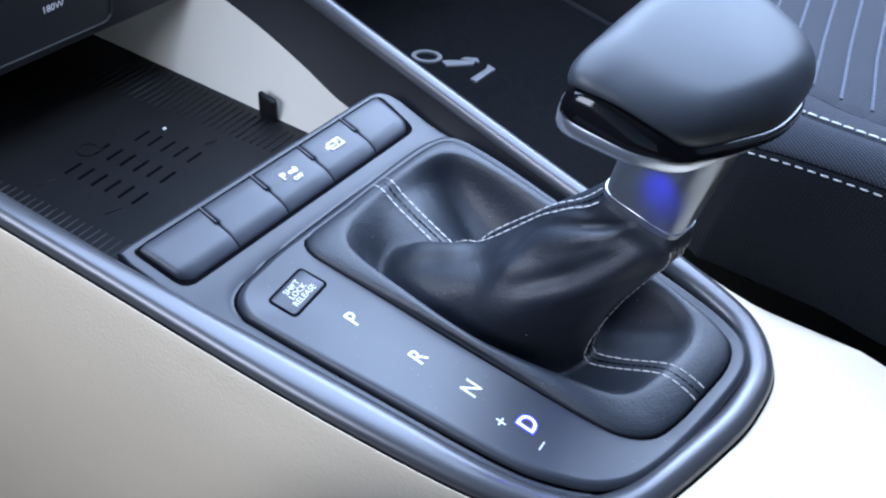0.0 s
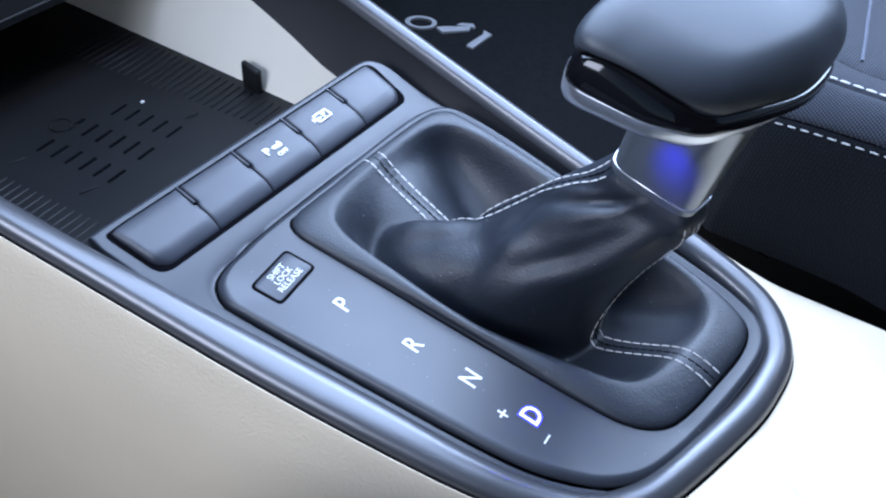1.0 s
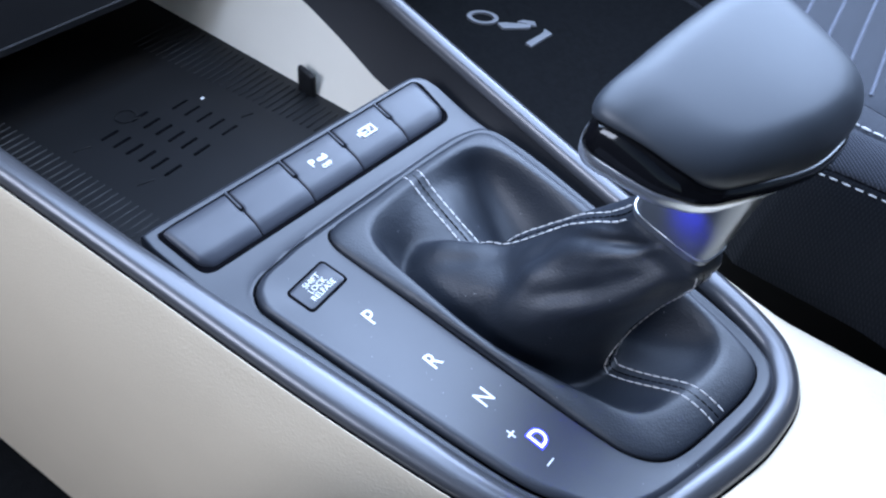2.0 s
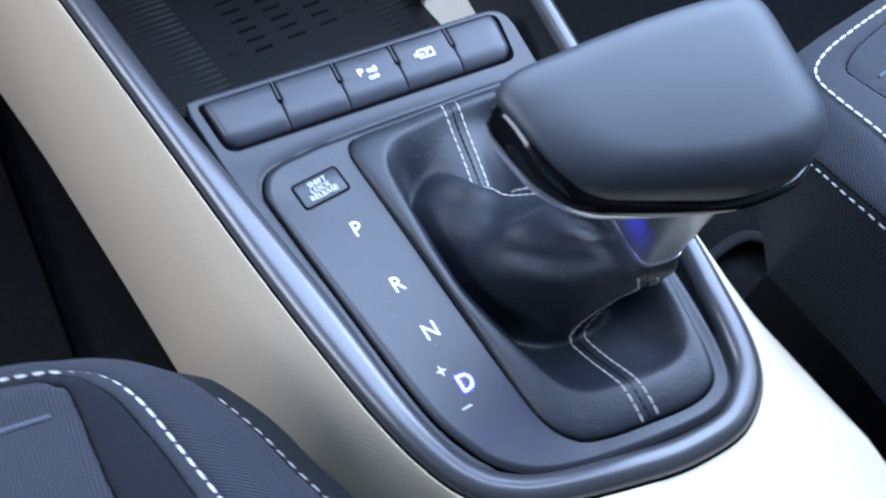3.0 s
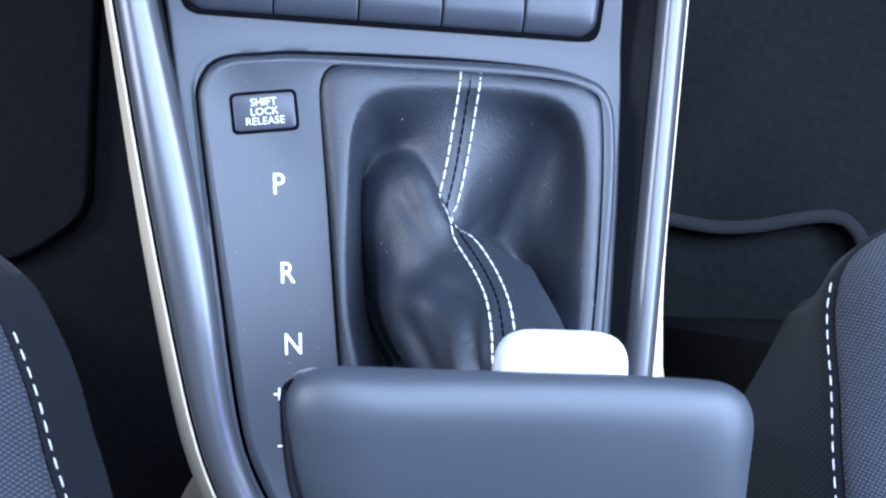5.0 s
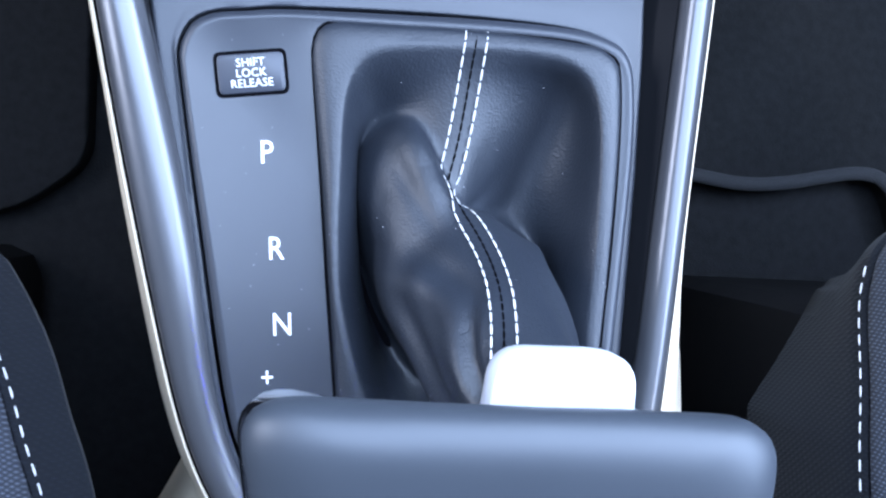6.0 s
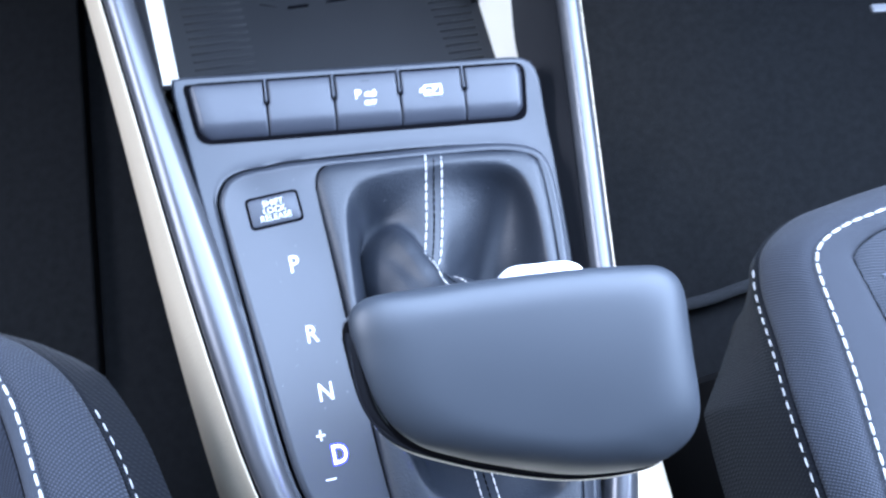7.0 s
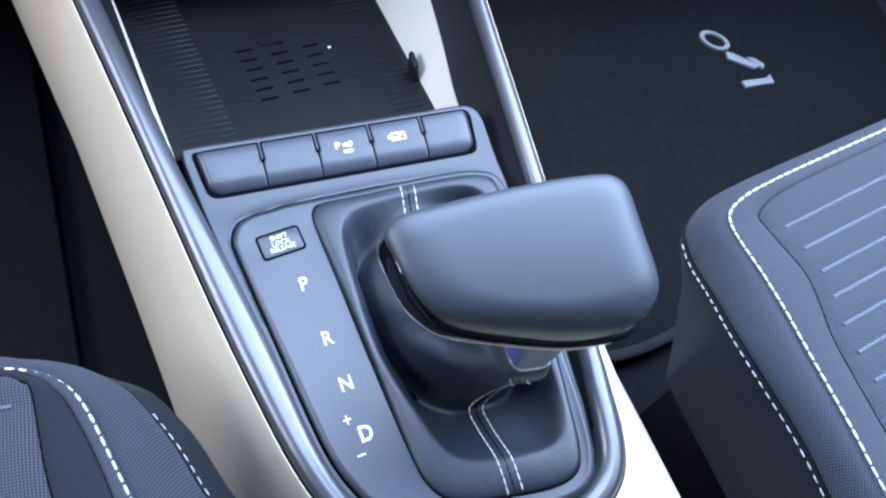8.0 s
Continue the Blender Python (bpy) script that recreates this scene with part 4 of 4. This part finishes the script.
def seat(name, label, seams, first_channel, pitch, slope, stitch_from, drop, draw, depth):
    """A seat cushion. Its seams, from the flank's upper edge inwards, run from the rear to the front corner and across the front."""
    rows = list(zip(*seams))
    s = thing(name, label, "car seat", "front seats")
    curves = [spline([r[k] for r in rows], 12) for k in range(len(rows[0]))]
    low, high, edge = curves[0], curves[1], curves[-1]
    way = np.gradient(low, axis=0)
    inward = np.column_stack([way[:, 1], -way[:, 0], np.zeros(len(way))])
    inward *= np.sign(((high - low) * inward).sum(1, keepdims=True))
    inward /= np.linalg.norm(inward, axis=1, keepdims=True)
    up = np.array((0, 0, 1.0))
    draw_in = np.interp(low[:, 1], [d[0] for d in draw], [d[1] for d in draw])[:, None]  # the flank draws in or swells out along its way
    base = part("cushion_side", loft([low + inward * (d + draw_in * min(1.0, max(0.0, -h - 0.45) / depth)) + up * h for d, h in drop], closed=False), SEATSKIN, s, "woven cushion flank, colour darkened for shade")
    away = 1 if rows[0][0][0] > 0 else -1
    # A plain box added to carry the cushion, blackened to read as shade.
    part("seat_base", rounded_box(away * 33, -24, -21.5, 25, 38, 27, 2.0, 2), SHADOWBLACK, s, "added seat base, darkened for footwell shade")
    part("bolster", ribbon(low + inward * 0.09 - up * 0.05, high, [(0, 0), (0.03, 0.14), (0.12, 0.24), (0.3, 0.34), (0.55, 0.38), (0.8, 0.30), (0.93, 0.16), (1, -0.02)]), CLOTH, s,
         "woven dark blue-grey bolster cloth")
    mats = [FLATCLOTH, DARKCLOTH]
    for k in range(1, len(curves) - 1):
        strip = ribbon(curves[k], curves[k + 1], [(0, -0.02), (0.06, 0.08), (0.2, 0.14), (0.5, 0.16), (0.8, 0.12), (0.94, 0.05), (1, -0.06)])
        part("cushion_border", strip, mats[k - 1] if len(curves) > 3 else FLATCLOTH, s)
    # the middle field, in lines parallel to the front edge
    corner = int(np.argmin(np.abs(edge[:, 0] - rows[first_channel][-1][0]) + np.abs(edge[:, 1] - rows[first_channel][-1][1])))
    fx, fy = np.abs(edge[corner:, 0]), edge[corner:, 1]
    cx0, cy0, cz0 = edge[corner]
    side = 1 if cx0 > 0 else -1
    run_out = (fy[-1] - fy[0]) / (fx[-1] - fx[0])
    ey, ex, ez = edge[:corner + 1, 1], np.abs(edge[:corner + 1, 0]), edge[:corner + 1, 2]

    def row_points(y0, rise=0.0, start=0.0):
        x0, z0 = np.interp(y0, ey, ex), np.interp(y0, ey, ez)
        near = smooth_step(y0, cy0 - 1.1, cy0 - 0.1)
        out = []
        for q in (0, 0.25, 0.5, 0.8, 1.2, 2, 3, 4.5, 6.5, 9, 12, 16, 21, 28):
            if q < start:
                continue
            x = x0 + q
            w = smooth_step(q, 0, 8)
            z = z0 * (1 - w) + (cz0 - slope * (y0 - cy0)) * w
            out.append((side * x, y0 + run_out * (x - x0) * (1 - near) + (np.interp(x, fx, fy) - np.interp(x0, fx, fy)) * near, z - 0.06 + 0.05 * math.sin(min(1, q) * 1.57) + rise * min(1, q / 0.5)))
        return out

    ys = list(np.arange(cy0, -20, -0.145)) + list(np.arange(-20.2, -46, -0.6))
    pillow = [0.11 * abs(math.sin(math.pi * (y - cy0 + 1.15) / pitch)) ** 0.7 for y in ys]
    top = part("cushion_top", loft([row_points(y, h) for y, h in zip(ys, pillow)], closed=False), INSERT, s, "dark grey ribbed cushion with stitched cross channels", angle=70)
    y = cy0 - 1.15
    while y > -20:
        line = np.array(row_points(y, 0.05, 0.8))
        t = np.gradient(line, axis=0)
        t /= np.linalg.norm(t, axis=1, keepdims=True)
        across = np.cross(t, up)
        part("channel_piping", loft([line + across * (0.085 * math.cos(w)) + up * (0.06 * math.sin(w)) for w in np.linspace(0, math.pi, 7)], closed=False), PIPING, top)
        y -= pitch
    run = [k for k in range(len(low)) if low[k][1] < stitch_from]
    part("stitching", stitches(low[run] - inward[run] * 0.07 - up * 0.28, -inward[run] + up * 0.3, 0.36, 0.20, 0.034, 0.0), THREAD, base, "pale stitching", kind="stuff")
    part("stitching", stitches(high + inward * 0.12 + up * 0.15, np.tile(up, (len(high), 1)), 0.46, 0.09, 0.060, 0.0), THREAD, top, "thick pale stitching", kind="stuff")
    part("seam_line", stitches(low + inward * 0.09 - up * 0.02, np.tile(up, (len(low), 1)), 0.5, 0.0, 0.05, 0.0), GROOVE, base, kind="stuff")
    for c in curves[2:]:
        part("seam_line", stitches(c, np.tile(up, (len(c), 1)), 0.5, 0.0, 0.034, -0.02), GROOVE, top, kind="stuff")
    return s


PASSENGER_LOW = [(11.2, -46, 12), (12.4, -30, 8.6), (13.6, -18, 5.5), (13.75, -14, 5.05), (13.8, -10, 4.15), (14.0, -8, 3.45), (14.42, -6, 2.55),
    (14.8, -4.2, 1.6), (15, -3, 1.3), (15.5, -1.8, 1.1), (17, -0.7, 0.9), (19, -0.1, 0.8), (24, 0.9, 0.8), (48, 5.3, 0.8)]
PASSENGER_HIGH = [(12.8, -46, 13.5), (13.2, -30, 10.8), (14.5, -18, 7.3), (15.05, -14, 6.3), (15.6, -10, 5.2), (15.85, -8, 4.7), (16, -6, 4.2),
    (16.15, -4.2, 3.6), (16.35, -2.95, 3.2), (16.85, -2.1, 3), (18.05, -1.45, 2.95), (19.7, -1, 3), (24, -0.1, 3), (48, 4.6, 3)]
PASSENGER_EDGE = [(14.8, -46, 13), (15.3, -30, 10.3), (16.3, -18, 7.1), (16.8, -14, 6.1), (17.4, -10.2, 5.1), (17.9, -8.4, 4.7), (18.35, -6.6, 4.25),
    (18.3, -4.9, 3.75), (18.2, -3.6, 3.4), (18.2, -2.85, 3.2), (18.9, -2.3, 3.1), (20.2, -1.8, 3.1), (24.2, -0.9, 3.1), (48, 3.8, 3.1)]
seat("passenger_seat", "dark grey woven cloth passenger seat with pale stitching", (PASSENGER_LOW, PASSENGER_HIGH, PASSENGER_EDGE), 9, 1.42, 0.16, -2.0,
     [(14.0, -23), (13.0, -12.5), (8.0, -10.3), (2.5, -8.8), (0.2, -7.0), (-0.1, -4.6), (-0.12, -2.6), (-0.14, -1.1), (-0.05, -0.25), (0.03, -0.08), (0.09, -0.05)],
     [(-12, -0.7), (-8, -0.6), (-4.9, 1.2), (-2.4, 2.6), (0, 3.6)], 5.5)
DRIVER_LOW = [(-7, -46, 9), (-7, -30, 6), (-7.3, -18, 3.4), (-9.1, -11, 2.4), (-10, -8.4, 2.1), (-10.7, -6.4, 1.9),
    (-11.9, -4, 1.6), (-13.2, -2.6, 1.3), (-14.6, -1.75, 1.1), (-16.3, -1.2, 0.9), (-20, -0.3, 0.8), (-30, 1.3, 0.8), (-48, 2, 0.8)]
DRIVER_HIGH = [(-8.8, -46, 10), (-8.8, -30, 7.5), (-9.7, -19, 5.1), (-11.8, -10.5, 3.6), (-12.35, -8.6, 3.3), (-12.85, -6.8, 3.1),
    (-13.35, -5, 2.9), (-13.75, -4, 2.8), (-14.3, -3.15, 2.6), (-15.2, -2.45, 2.4), (-17.5, -1.6, 2.2), (-28, 0.3, 2.2), (-48, 1, 2.2)]
DRIVER_SEAM = [(-10, -46, 9.8), (-10, -30, 7.4), (-10.8, -19, 5.2), (-12.75, -10.3, 3.7), (-13.1, -8.3, 3.4), (-13.5, -6.6, 3.2),
    (-13.95, -5.1, 3), (-14.3, -4.1, 2.9), (-14.75, -3.4, 2.75), (-15.4, -2.7, 2.5), (-17.5, -1.85, 2.3), (-28, 0.05, 2.3), (-48, 0.75, 2.3)]
DRIVER_EDGE = [(-14, -46, 9), (-14, -30, 6.8), (-14.4, -19, 5), (-14.95, -10, 3.7), (-15.1, -8.3, 3.4), (-15.3, -6.6, 3.2),
    (-15.4, -5, 3), (-15.45, -4, 2.9), (-15.55, -3.1, 2.8), (-15.9, -2.75, 2.6), (-17.6, -2.15, 2.4), (-28, -0.3, 2.4), (-48, 0.4, 2.4)]
seat("driver_seat", "dark grey woven cloth driver seat with pale stitching", (DRIVER_LOW, DRIVER_HIGH, DRIVER_SEAM, DRIVER_EDGE), 9, 4.2, 0.10, -4.8,
     [(15.0, -23), (14.0, -12), (9.5, -8.5), (6.0, -6.6), (3.2, -5.0), (1.3, -3.7), (0.25, -2.6), (-0.1, -1.7), (-0.12, -1.0), (-0.05, -0.25), (0.03, -0.08), (0.09, -0.05)],
     [(-18, -1.0), (-6, -0.95), (-4, -0.8), (-2.5, -0.3), (-1, 0)], 1.4)

# ---- floor and cabin ----
def structure(name, bm, mat, label):
    return tagged(part(name, bm, mat, None, label), category=name.replace("_", " "), kind="structure")


structure("floor", rounded_box(0, -30, -36.5, 152, 260, 3, 0), CARPET, "black carpeted car floor")
mat_ob = thing("floor_mat", "black carpet passenger floor mat with a silver emblem", "floor mat")
MAT_EDGE = np.vstack([spline([(14.5, 4.5), (16.5, 3.2), (19.5, 2.5), (23, 1.95), (26, 1.6), (29, 1.8), (32, 2.4), (34, 2.75), (35.6, 2.7), (36.7, 2.1), (37.5, 0.9), (38.4, -1.5), (39.5, -3.5), (42, -4.6), (50, -5)], 6),
                      corner_rounded([(74, -5), (74, 62), (14, 62)], 2.5, 5)])
part("mat_body", slab(MAT_EDGE, -35.0, -32.6, 0.4), CARPET, mat_ob, "black carpet mat")
binding = np.column_stack([MAT_EDGE, np.full(len(MAT_EDGE), -32.75)])
way = np.roll(binding, -1, 0) - np.roll(binding, 1, 0)
way /= np.linalg.norm(way, axis=1, keepdims=True)
outward = np.column_stack([way[:, 1], -way[:, 0], np.zeros(len(way))])
part("edge_binding", loft([binding + outward * (0.5 * math.cos(w)) + np.array((0, 0, 0.38 * math.sin(w))) for w in np.linspace(0, 2 * math.pi, 13)]), BINDING, mat_ob, "sewn cloth edge binding")
ringo = np.array([(50.35 + 1.75 * math.cos(a) * 0.75 - 1.1 * math.sin(a) * 0.66, 32.75 - 1.75 * math.cos(a) * 0.66 - 1.1 * math.sin(a) * 0.75) for a in np.linspace(0, 6.2832, 33)[:-1]])
rco = ringo.mean(0)
part("emblem_ring", loft([at_height(ringo, -32.6), at_height(ringo, -32.35), at_height(scaled(ringo, rco, 0.72), -32.35), at_height(scaled(ringo, rco, 0.72), -32.6)]), GREYPRINT, mat_ob, "silver emblem shape", smooth=False)
for pts in ([(51.75, 30.65), (50.95, 31.15), (50.75, 30.15), (53.35, 28.35), (53.95, 28.65)], [(53.75, 29.75), (54.65, 28.75), (54.25, 28.15), (52.95, 29.95)], [(50.95, 27.05), (54.05, 26.95), (54.65, 27.35), (54.65, 26.15), (53.95, 26.25), (51.05, 26.25)]):
    part("emblem_bar", slab(corner_rounded(pts, 0.15, 3), -32.7, -32.35, 0.05), GREYPRINT, mat_ob, "silver emblem shape")
driver_mat = thing("floor_mat", "black carpet driver floor mat", "floor mat")
part("mat_body", slab(corner_rounded([(-62, -12), (-22, -2.6), (-18, 0.5), (-18.5, 60), (-62, 60)], 1.8, 6), -35.0, -33.0, 0.4), CARPET, driver_mat)

structure("door_panel_left", rounded_box(-77, -30, -10, 4, 260, 66, 0), CABIN, "dark door panel")
structure("door_panel_right", rounded_box(77, -30, -10, 4, 260, 66, 0), CABIN, "dark door panel")
structure("ceiling", rounded_box(0, -88, 81, 158, 148, 4, 0), ROOFLINER, "grey roof lining")
structure("wall_rear", rounded_box(0, -162, 18, 158, 4, 122, 0), CABIN, "dark rear of the cabin")
structure("bulkhead", rounded_box(0, 99, -8, 158, 4, 70, 0), CABIN, "dark bulkhead")
structure("dashboard_body", rounded_box(0, 66, 8, 152, 62, 34, 3, 3), CABIN, "dark dashboard body")
